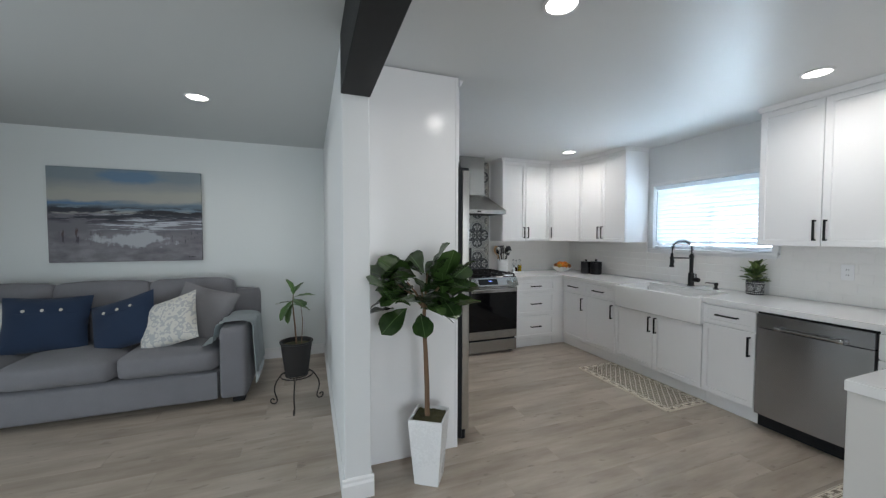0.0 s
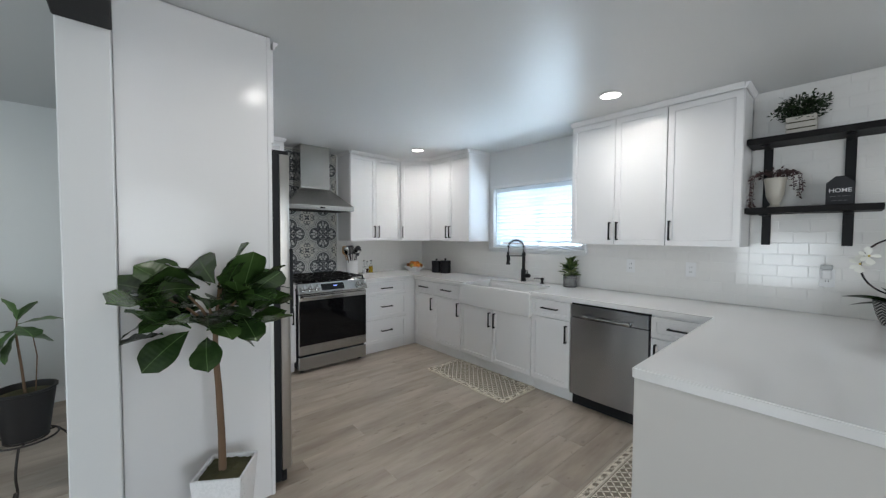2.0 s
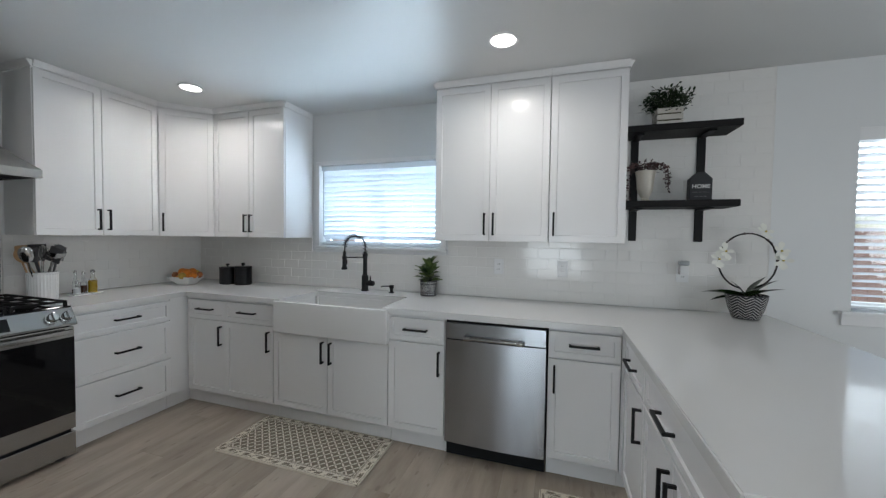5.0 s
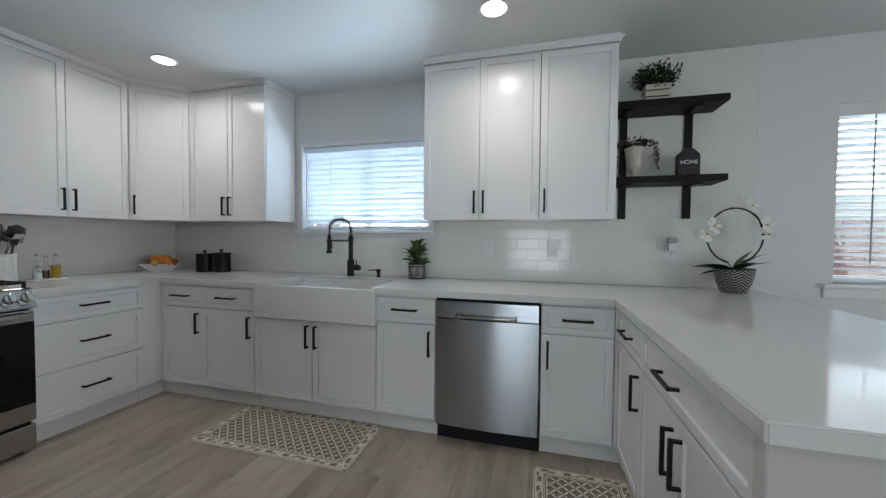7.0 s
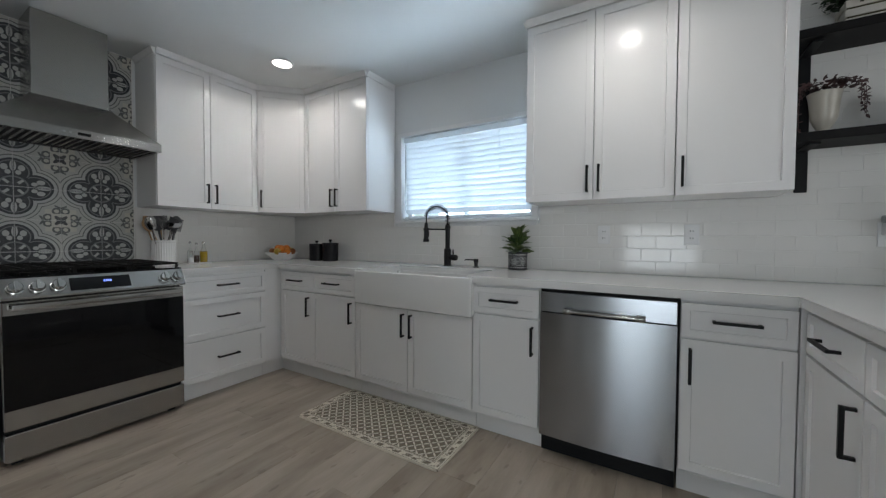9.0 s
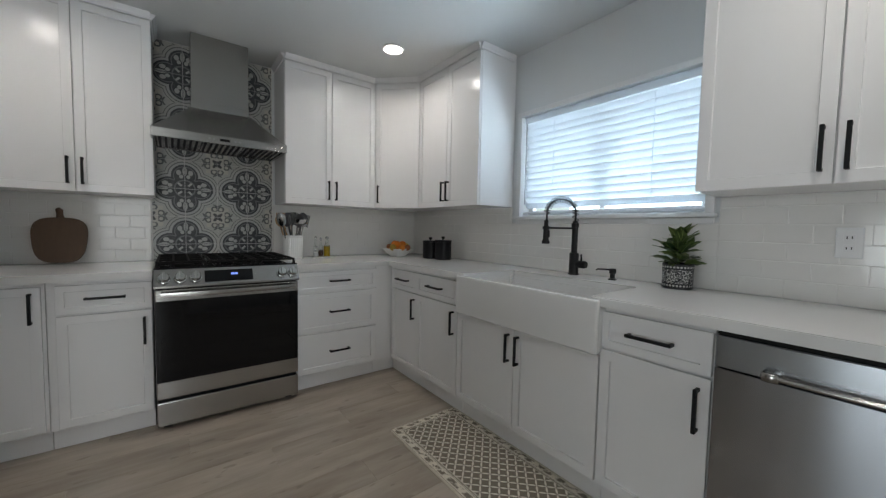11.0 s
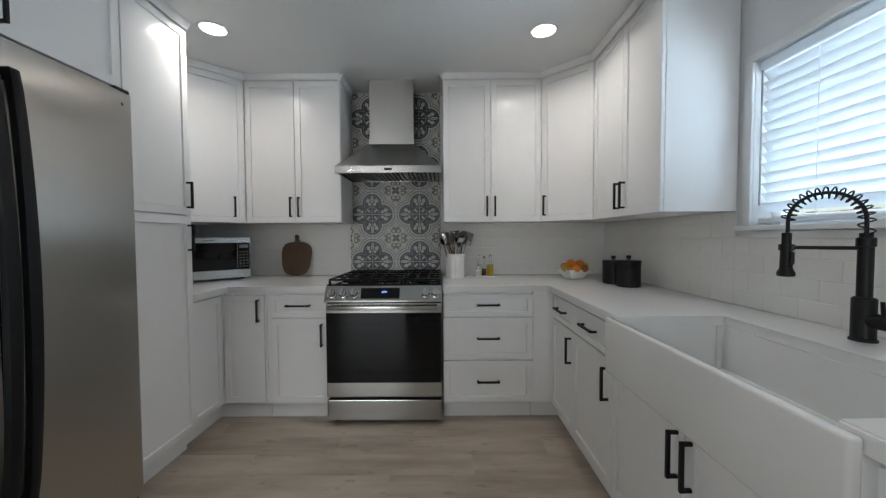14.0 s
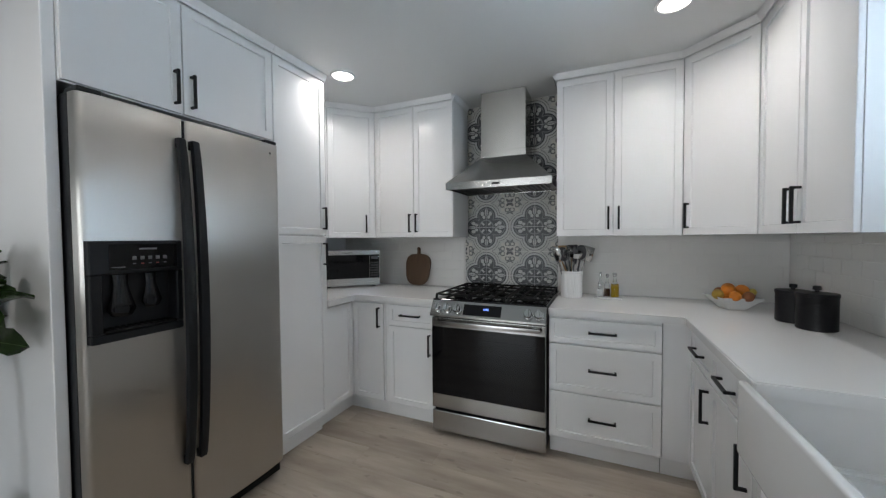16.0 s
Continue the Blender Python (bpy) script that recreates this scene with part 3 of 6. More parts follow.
solo("worktop", ct, M_QUARTZ, Matrix(), "white quartz worktop over the sink run and peninsula", "countertop", "white quartz worktops")
ct = bmesh.new()
prism(ct, [(.343, 3.56), (.985, 3.56), (.985, 3.855), (1.645, 3.855), (1.645, WY - .001), (.343, WY - .001)], TOP - .04, TOP)
bmesh.ops.bevel(ct, geom=[e for e in ct.edges if not all(abs(v.co.z - TOP + .04) < .001 for v in e.verts)], offset=0.005, segments=3, affect='EDGES')
solo("worktop", ct, M_QUARTZ, Matrix(), "white quartz worktop with microwave and cutting board", "countertop", "white quartz worktops")


# ---- ceiling lights ----
proto = None
for lx, ly in LIGHTS:
    if proto is None:
        proto = thing("recessed_downlight", ident(lx, ly, CEIL), "round white recessed ceiling downlight, lit", "ceiling light", "recessed downlights")
        part("trim_ring", lathebm([(.066, -.001), (.080, -.001), (.083, -.004), (.080, -.008), (.068, -.010), (.066, -.001)], 40, False), M_TRIM, proto, smooth=40)
        part("lens", lathebm([(.0001, -.004), (.0665, -.004), (.0665, -.0015), (.0001, -.0015)], 40, False), M_LED, proto, "glowing white lens")
    else:
        copy_thing(proto, ident(lx, ly, CEIL + (.002 if lx < 0 else 0)))

# ---- range ----
rg = thing("gas_range", ident(1.65, 3.81, 0), "stainless steel gas range with black oven door", "range")
RW = .755
part("body", boxbm((.004, .04, .03), (RW - .004, .70, .895), 0.003), M_PLASTB, rg)
part("drawer_panel", boxbm((.002, 0, .032), (RW - .002, .039, .168), 0.006, 2), M_STEELH, rg)
door = part("oven_door", boxbm((.002, -.004, .188), (RW - .002, .039, .805), 0.006, 2), M_STEELH, rg)
part("door_glass", boxbm((.004, -.0075, .285), (RW - .004, -.0035, .742), 0.0015), M_GLASSB, door, "black glass oven window")
part("inner_window", boxbm((.13, -.0085, .36), (RW - .13, -.0072, .68), 0.0005), M_GLASSB, door)
bm = bmesh.new()
hp = []
for i in range(17):
    u = i / 16
    hp.append((.03 + u * (RW - .06), -.045 - .012 * math.sin(math.pi * u), .782))
prev = None
for p in hp:
    ring = [bm.verts.new((p[0], p[1] + dy, p[2] + dz)) for dy, dz in ((-.007, -.012), (-.009, 0), (-.007, .012), (.004, .015), (.008, .012), (.008, -.012), (.004, -.015))]
    if prev:
        for k in range(7):
            bm.faces.new((prev[k], prev[(k + 1) % 7], ring[(k + 1) % 7], ring[k]))
    else:
        bm.faces.new(ring)
    prev = ring
bm.faces.new(list(reversed(prev)))
for xx in (.045, RW - .075):
    box(bm, (xx, -.04, .774), (xx + .03, -.003, .79))
part("handle", bm, M_STEELH, door, "curved stainless bar handle", smooth=50)
# slanted control panel
cp = bmesh.new()
prof = [(-.030, .818), (-.030, .828), (.022, .916), (.06, .916), (.06, .812), (-.012, .812)]
a = [cp.verts.new((.0, y, z)) for y, z in prof]
b = [cp.verts.new((RW, y, z)) for y, z in prof]
for i in range(len(prof)):
    j = (i + 1) % len(prof)
    cp.faces.new((a[i], a[j], b[j], b[i]))
cp.faces.new(a)
cp.faces.new(list(reversed(b)))
panel = part("control_panel", cp, M_STEELH, rg)
slope = math.degrees(math.atan2(.088, .052))
pm = lambda x, s=.5: Matrix.Translation((x, -.030 + .052 * s, .828 + .088 * s)) @ pose(0, 0, 0, slope, 0, 0)
part("display", boxbm((-.125, -.036, 0.0), (.125, .036, .003), 0.001), M_GLASSB, panel, "black touch display", m=pm(RW / 2 - .02, .48))
bm = bmesh.new()
for k in range(4):
    box(bm, (-.016 + k * .009, .002, .0032), (-.010 + k * .009, .014, .0042))
part("clock_digits", bm, M_CLOCK, panel, "glowing blue clock digits", m=pm(RW / 2 + .005, .48))
for kx in (.045, .118, .19, RW - .105, RW - .04):
    k = part("knob", lathebm([(.030, 0.0), (.030, .006), (.026, .008), (.0255, .026), (.022, .032), (.0001, .032)], 26, True), M_CHROME, panel, "round steel burner knob", smooth=35, m=pm(kx, .45))
    part("knob_grip", boxbm((-.007, -.024, .030), (.007, .024, .043), 0.003, 2), M_CHROME, k)
# cooktop and grates
part("cooktop", boxbm((0, .022, .9165), (RW, .70, .926), 0.003), M_GLASSB, rg)
for gx in (.0, .25, .5):
    bm = bmesh.new()
    x0, x1, y0, y1, z0 = gx + .008, gx + .247, .045, .675, .958
    for lo, hi in (((x0, y0, z0 - .012), (x1, y0 + .014, z0)), ((x0, y1 - .014, z0 - .012), (x1, y1, z0)), ((x0, y0 + .014, z0 - .012), (x0 + .013, y1 - .014, z0)), ((x1 - .013, y0 + .014, z0 - .012), (x1, y1 - .014, z0))):
        box(bm, lo, hi, 0.003)
    for yy in (.20, .355, .51):
        box(bm, (x0 + .013, yy, z0 - .011), (x1 - .013, yy + .011, z0 + .001), 0.002)
    for xx in (x0 + .075, x0 + .15):
        box(bm, (xx, y0 + .014, z0 - .010), (xx + .011, y1 - .014, z0 + .002), 0.002)
    for xx in (x0, x1 - .014):
        for yy in (y0, y1 - .014):
            box(bm, (xx, yy, .926), (xx + .014, yy + .014, z0 - .012))
    part("grate", bm, M_IRON, rg, "cast iron burner grate")
for bx, by in ((.14, .18), (.14, .52), (.38, .35), (.62, .18), (.62, .52)):
    part("burner", lathebm([(.048, .926), (.048, .934), (.036, .936), (.034, .945), (.0001, .946)], 22, True), M_IRON, rg, m=ident(bx, by, 0))
for fx in (.03, RW - .07):
    for fy in (.06, .62):
        part("foot", boxbm((fx, fy, 0.0), (fx + .04, fy + .04, .0295)), M_PLASTB, rg)

# ---- range hood ----
hd = thing("range_hood", ident(2.022, WY - .010, 0), "stainless steel chimney range hood above the range", "hood")
part("chimney", boxbm((-.17, -.255, 1.95), (.17, 0, 2.438), 0.002), M_STEEL, hd)
part("chimney_sleeve", boxbm((-.1725, -.258, 1.945), (.1725, 0, 1.995), 0.001), M_STEEL, hd)
bm = bmesh.new()
lo = [(-.381, -.455), (.381, -.455), (.381, 0), (-.381, 0)]
hi = [(-.17, -.255), (.17, -.255), (.17, 0), (-.17, 0)]
r0 = [bm.verts.new((x, y, 1.695)) for x, y in lo]
r1 = [bm.verts.new((x, y, 1.745)) for x, y in lo]
r2_ = [bm.verts.new((x, y, 1.95)) for x, y in hi]
i0 = [bm.verts.new((x * .95, -.228 + (y + .228) * .92, 1.695)) for x, y in lo]
i1 = [bm.verts.new((x * .95, -.228 + (y + .228) * .92, 1.725)) for x, y in lo]
for p, q in ((r0, r1), (r1, r2_), (i0, r0), (i1, i0)):
    for i in range(4):
        bm.faces.new((p[i], p[(i + 1) % 4], q[(i + 1) % 4], q[i]))
bm.faces.new(r2_)
bm.faces.new(i1)
bmesh.ops.recalc_face_normals(bm, faces=bm.faces)
part("canopy", bm, M_STEELH, hd)
for k in range(3):
    flt = part("filter", boxbm((-.355 + k * .238, -.41, 1.701), (-.355 + k * .238 + .234, -.03, 1.712), 0.001), M_STEELH, hd, "steel baffle grease filter")
    for j in range(7):
        part("baffle", boxbm((-.345 + k * .238 + j * .032, -.40, 1.697), (-.345 + k * .238 + j * .032 + .012, -.04, 1.7008)), M_DARK, flt)
part("control_display", boxbm((-.028, -.4575, 1.712), (.028, -.4545, 1.728), 0.0005), M_GLASSB, hd)
for bx in (-.085, -.06, .06, .085):
    part("button", lathebm([(.0001, 0), (.0065, 0), (.0065, .003), (.0001, .003)], 14, False), M_CHROME, hd, m=pose(bx, -.4545, 1.72, 90, 0, 0))

# ---- refrigerator ----
fr = thing("refrigerator", pose(1.058, 2.246, 0, 0, 0, 90), "stainless side-by-side refrigerator with black handles and dispenser", "refrigerator")
FW = .852
part("cabinet", boxbm((.004, .057, .03), (FW - .004, .69, 1.855), 0.004), M_PLASTB, fr, "black textured cabinet sides")
part("base_grille", boxbm((.01, .03, .02), (FW - .01, .0565, .085), 0.003), M_PLASTB, fr)
bm = bmesh.new()
for k in range(5):
    box(bm, (.04, .024, .03 + k * .011), (FW - .04, .031, .035 + k * .011))
part("grille_slats", bm, M_DARK, fr)


def fridge_door(x0, x1, name, well=None):
    """A door with softly rounded vertical edges."""
    bm = bmesh.new()
    r, bow = .022, .012
    out = []
    for k in range(6):
        t = radians(180 + 90 * k / 5)
        out.append((x0 + r + r * math.cos(t), r + r * math.sin(t)))
    for k in range(1, 14):
        u = k / 14
        out.append((x0 + r + (x1 - x0 - 2 * r) * u, -bow * (1 - (2 * u - 1) ** 2)))
    for k in range(6):
        t = radians(270 + 90 * k / 5)
        out.append((x1 - r + r * math.cos(t), r + r * math.sin(t)))
    out += [(x1, .055), (x0, .055)]
    if not well:
        prism(bm, out, .09, 1.852)
    else:
        # above and below the dispenser the door is whole, beside it only its edges stand
        a, b, z0, z1 = well
        prism(bm, out, .09, z0)
        prism(bm, out, z1, 1.852)
        prism(bm, [(x, y) for x, y in out[:-2] if x < a] + [(a, .055), (x0, .055)], z0, z1)
        prism(bm, [(b, -.003)] + [(x, y) for x, y in out[:-2] if x > b] + [(x1, .055), (b, .055)], z0, z1)
    return part(name, bm, M_FRIDGE, fr, smooth=30)


for hx in (.012, FW - .082):
    part("hinge_cover", boxbm((hx, .008, 1.8555), (hx + .07, .10, 1.874), 0.005, 2), M_PLASTB, fr)
fd = fridge_door(0.004, .352, "freezer_door", (.016, .322, .965, 1.335))
rd = fridge_door(.360, FW - .004, "fridge_door")
part("seam", boxbm((.351, .012, .09), (.361, .055, 1.85)), M_DARK, fr)
for dr, hx in ((fd, .328), (rd, .384)):
    bm = bmesh.new()
    pts, s = [], None
    prev = None
    n = 22
    for i in range(n + 1):
        u = i / n
        z = .38 + u * 1.38
        bow = -.018 - .038 * math.sin(math.pi * u) ** 0.7
        wdt = .017 + .005 * math.sin(math.pi * u)
        ring = [bm.verts.new((hx + dx * wdt, bow + dy, z)) for dx, dy in ((-1, .004), (-.8, -.012), (0, -.017), (.8, -.012), (1, .004), (.7, .014), (-.7, .014))]
        if prev:
            for k in range(7):
                bm.faces.new((prev[k], prev[(k + 1) % 7], ring[(k + 1) % 7], ring[k]))
        else:
            bm.faces.new(ring)
        prev = ring
    bm.faces.new(list(reversed(prev)))
    for z in (.39, 1.745):
        box(bm, (hx - .015, -.028, z - .02), (hx + .015, .012, z + .02), 0.003)
    part("handle", bm, M_PLASTB, dr, "long curved black handle", smooth=45)
# dispenser: a black housing with an open well, two paddles and a tray
bm = bmesh.new()
dx0, dx1, dz0, dz1 = .0165, .3215, .9655, 1.3345
box(bm, (dx0, -.018, dz0), (dx1, .050, .998), 0.004)
box(bm, (dx0, -.018, 1.212), (dx1, .050, dz1), 0.004)
box(bm, (dx0, -.018, .998), (.052, .050, 1.212), 0.004)
box(bm, (.298, -.018, .998), (dx1, .050, 1.212), 0.004)
box(bm, (.052, .044, .998), (.298, .050, 1.212))
disp = part("dispenser_housing", bm, M_PLASTB, fd, "black ice and water dispenser")
part("control_panel", boxbm((.072, -.0205, 1.228), (.300, -.0182, 1.322), 0.001), M_GLASSB, fd)
for name, px, rr, zz in (("ice_paddle", .125, .048, 1.085), ("water_paddle", .225, .036, 1.105)):
    bm = bmesh.new()
    tube(bm, [(px, .040, 1.205), (px, .026, 1.165), (px, .020, zz + .02), (px, .012, zz - .01), (px, .016, zz - .03)], [rr * .55, rr * .5, rr * .8, rr, rr * .7], 18)
    for v in bm.verts:
        v.co.y = .030 + (v.co.y - .030) * .42
    part(name, bm, M_GLASSB, fd, "glossy black rounded paddle", smooth=50)
bm = bmesh.new()
box(bm, (.056, -.022, .9985), (.294, .040, 1.010), 0.003)
for k in range(11):
    box(bm, (.066 + k * .020, -.016, 1.0102), (.074 + k * .020, .034, 1.0135))
part("drip_tray", bm, M_GLASSB, fd)
M_DIM = pbr("grey_print", (0.12, 0.123, 0.132), 0.5)
M_REDP = pbr("red_print", (0.30, 0.06, 0.04), 0.5)
for k in range(5):
    part("button", boxbm((.142 + k * .026, -.0225, 1.262), (.156 + k * .026, -.0203, 1.276), 0.001), M_DIM, fd)
    part("button_label", boxbm((.144 + k * .026, -.0212, 1.246), (.154 + k * .026, -.0202, 1.250)), M_REDP if k % 2 else M_DIM, fd)
part("brand_plate", boxbm((.165, -.0212, 1.300), (.225, -.0202, 1.307)), M_DIM, fd)
part("maker_line", boxbm((.078, -.0212, 1.236), (.120, -.0202, 1.239)), M_DIM, fd)
part("brand_badge", lathebm([(.0001, 0), (.020, 0), (.018, .003), (.0001, .0035)], 24, False), M_CHROME, rd, "small oval metal badge", m=pose(.775, -.001, 1.80, 90, 0, 0) @ Matrix.Diagonal((1, .5, 1, 1)))
bm = bmesh.new()
box(bm, (.02, .08, 1.8555), (.10, .16, 1.872), 0.003)
box(bm, (FW - .10, .08, 1.8555), (FW - .02, .16, 1.872), 0.003)
part("hinge_cover", bm, M_PLASTB, fr)
for fx in (.05, FW - .09):
    part("foot", boxbm((fx, .08, 0.0), (fx + .05, .13, .0298)), M_PLASTB, fr)
    part("foot", boxbm((fx, .52, 0.0), (fx + .05, .57, .0298)), M_PLASTB, fr)

# ---- dishwasher ----
dw = thing("dishwasher", pose(XF, 1.702, 0, 0, 0, -90), "stainless steel dishwasher with a pocket bar handle", "dishwasher")
DWW = .605
part("tub", boxbm((.004, .02, .10), (DWW - .004, .58, .862)), M_DARK, dw)
bm = bmesh.new()
prevring = None
for i in range(13):
    u = i / 12
    x = .006 + u * (DWW - .012)
    y = -.024 - .010 * math.sin(math.pi * u)
    ring = [bm.verts.new((x, y, .108)), bm.verts.new((x, y, .745)), bm.verts.new((x, .018, .745)), bm.verts.new((x, .018, .108))]
    if prevring:
        for k in range(4):
            bm.faces.new((prevring[k], prevring[(k + 1) % 4], ring[(k + 1) % 4], ring[k]))
    else:
        bm.faces.new(ring)
    prevring = ring
bm.faces.new(list(reversed(prevring)))
ddoor = part("door", bm, M_STEELD, dw, smooth=30)
part("control_strip", boxbm((.006, -.026, .749), (DWW - .006, .018, .851), 0.003), M_STEELD, dw)
part("top_gap", boxbm((.004, -.004, .8515), (DWW - .004, .02, .8685)), M_DARK, dw)
bm = bmesh.new()
tube(bm, [(.145, -.056, .765), (DWW - .145, -.056, .765)], .0075, 12)
for xx in (.125, DWW - .165):
    box(bm, (xx, -.064, .752), (xx + .04, -.025, .778), 0.003)
part("handle", bm, M_STEEL, dw, "slim steel bar handle", smooth=50)
part("toe_panel", boxbm((.004, .03, .004), (DWW - .004, .06, .1075)), M_PLASTB, dw)
part("leveling_base", boxbm((.02, .06, .001), (DWW - .02, .5, .099)), M_DARK, dw)

# ---- sink and taps ----
sk = bmesh.new()
sx0, sx1, sy0, sy1 = 3.084, 3.565, 2.078, 2.972
box(sk, (sx0 + .006, sy0 + .002, .678), (sx1, sy1 - .002, TOP - .0405), 0.010, 3)
topf = max((f for f in sk.faces if f.normal.z > .9), key=lambda f: f.calc_area())
bmesh.ops.inset_region(sk, faces=[topf], thickness=0.022, depth=0)
ex = bmesh.ops.extrude_face_region(sk, geom=[topf])
nv = [v for v in ex["geom"] if isinstance(v, bmesh.types.BMVert)]
bmesh.ops.delete(sk, geom=[topf], context='FACES')
bmesh.ops.translate(sk, verts=nv, vec=(0, 0, -.185))
cx, cy = (sx0 + sx1) / 2, (sy0 + sy1) / 2
for v in nv:
    v.co.x += (cx - v.co.x) * .03
    v.co.y += (cy - v.co.y) * .02
bmesh.ops.recalc_face_normals(sk, faces=sk.faces)
bmesh.ops.bevel(sk, geom=[e for e in sk.edges if any(v in nv for v in e.verts)], offset=0.018, segments=3, affect='EDGES')
box(sk, (sx0, sy0, .676), (3.1105, sy1, .900), 0.009, 3)
sink = thing("farmhouse_sink", Matrix(), "white fireclay apron-front farmhouse sink", "sink")
part("basin", sk, M_CERAMIC, sink, smooth=40)
part("drain", lathebm([(.0001, .6865), (.045, .6865), (.045, .6895), (.030, .689), (.0001, .688)], 24, False), M_CHROME, sink, m=ident(3.33, 2.53, .0))

M_FAUCET = pbr("matt_black_faucet", (0.007, 0.007, 0.008), 0.42, var=0.15, bump=0.02)
M_FAUCET.node_tree.nodes["Principled BSDF"].inputs["Specular IOR Level"].default_value = 0.3
fa = thing("kitchen_faucet", ident(3.695, 2.585, TOP), "matt black spring pull-down kitchen faucet", "faucet")
part("base_body", lathebm([(.032, 0), (.032, .006), (.028, .010), (.028, .128), (.024, .133), (.018, .135), (.018, .285), (.022, .287), (.022, .312), (.015, .316), (.015, .328), (.0001, .328)], 24), M_FAUCET, fa, smooth=40)
ux, uy = -.766, .643
arc = []
for i in range(25):
    t = math.pi * i / 24
    arc.append((ux * (.086 - .086 * math.cos(t)), uy * (.086 - .086 * math.cos(t)), .37 + .086 * math.sin(t)))
arc = [(0, 0, .325), (0, 0, .35)] + arc + [(ux * .172, uy * .172, .345), (ux * .174, uy * .174, .30)]
bm = bmesh.new()
tube(bm, arc, .0055, 10)
part("hose", bm, M_FAUCET, fa, smooth=60)
pv = [Vector(p) for p in arc[:-2]]
coil = []
turns, steps = 17, 17 * 14
for i in range(steps + 1):
    u = i / steps * (len(pv) - 1)
    k = min(int(u), len(pv) - 2)
    c = pv[k].lerp(pv[k + 1], u - k)
    d = (pv[k + 1] - pv[k]).normalized()
    s1 = Vector((-uy, ux, 0))
    s2 = d.cross(s1).normalized()
    an = 2 * math.pi * turns * i / steps
    coil.append(c + (s1 * math.cos(an) + s2 * math.sin(an)) * .0178)
bm = bmesh.new()
tube(bm, coil, .0025, 6)
part("spring", bm, M_FAUCET, fa, "coiled black spring", smooth=60)
head = part("spray_head", lathebm([(.020, .185), (.024, .188), (.024, .198), (.017, .212), (.016, .27), (.013, .30), (.013, .33), (.0001, .331)], 20), M_FAUCET, fa, smooth=40, m=ident(ux * .174, uy * .174, 0))
part("trigger", boxbm((-.006, -.026, .225), (.006, -.015, .268), 0.003), M_FAUCET, head)
bm = bmesh.new()
tube(bm, [(0, 0, .282), (ux * .16, uy * .16, .282)], .006, 8)
lathe(bm, [(.021, .272), (.021, .292)], 18, (ux * .174, uy * .174))
part("holder_arm", bm, M_FAUCET, fa, smooth=40)
bm = bmesh.new()
tube(bm, [(0, -.018, .066), (0, -.030, .066), (0, -.072, .066), (0, -.082, .066)], [.020, .023, .023, .019], 18)
tube(bm, [(-.002, -.052, .084), (-.012, -.056, .128)], [.006, .005], 8)
part("lever_handle", bm, M_FAUCET, fa, smooth=40)
so = thing("soap_dispenser", ident(3.675, 2.33, TOP), "small matt black countertop soap dispenser", "soap dispenser")
part("pump_body", lathebm([(.022, 0), (.022, .005), (.013, .010), (.013, .035), (.018, .037), (.018, .060), (.014, .063), (.0001, .063)], 18), M_FAUCET, so, smooth=40)
bm = bmesh.new()
tube(bm, [(-.008, .008, .056), (-.056, .056, .058), (-.062, .062, .052)], [.0055, .0045, .004], 8)
part("spout", bm, M_FAUCET, so, smooth=50)

# ---- rugs ----
def rug_mat(name, lx, ly):
    """Cream mat with a lattice of brown diamonds, two fine lines and a scroll border; lx, ly: half sizes."""
    m, tree, p = base_mat(name)
    sep = tree.nodes.new("ShaderNodeSeparateXYZ")
    tc = tree.nodes.new("ShaderNodeTexCoord")
    tree.links.new(tc.outputs["Object"], sep.inputs[0])
    x, y = Ex(tree, sep.outputs[0]), Ex(tree, sep.outputs[1])
    d = (x.absolute() * -1.0 + lx).lo(y.absolute() * -1.0 + ly)
    cell = 0.060
    rot = lambda e: (e / cell).op('PINGPONG', 0.5)
    a, b = rot(x), rot(y)
    # leaf-shaped strips between cell corners leave concave diamonds
    leafs = (hyp(a - 0.75, b + 0.25).lt(0.79) * hyp(a + 0.25, b - 0.75).lt(0.79))
    dia = (hyp(a, b) .gt(0.0)) * ((leafs * -1.0) + 1.0)
    field = d.gt(0.064)
    line = d.near(0.057, 0.003).hi(d.near(0.049, 0.0013)).hi(d.near(0.007, 0.0013))
    wv = coords(tree, (1, 1, 1))
    s = ((x + y) * 105.0).op('SINE') * 0.5 + ((x - y) * 62.0).op('SINE') * 0.5
    vn = Ex(tree, noise_tex(tree, wv, 150.0, 2.0))
    scroll = d.near(0.028, 0.013) * ((s * 0.22 + vn - 0.50).gt(0.0))
    fac = (field * dia).hi(line).hi(scroll).lo(1.0)
    weave = Ex(tree, noise_tex(tree, coords(tree, (260, 260, 1)), 1.0, 1.0))
    fac = fac * ((weave - 0.5) * 0.35 + 0.92)
    tree.links.new(mixcol(tree, fac, (0.74, 0.685, 0.585), (0.165, 0.135, 0.10)), p.inputs["Base Color"])
    p.inputs["Roughness"].default_value = 0.9
    add_bump(tree, p, weave.s, 0.35, 0.001)
    return m


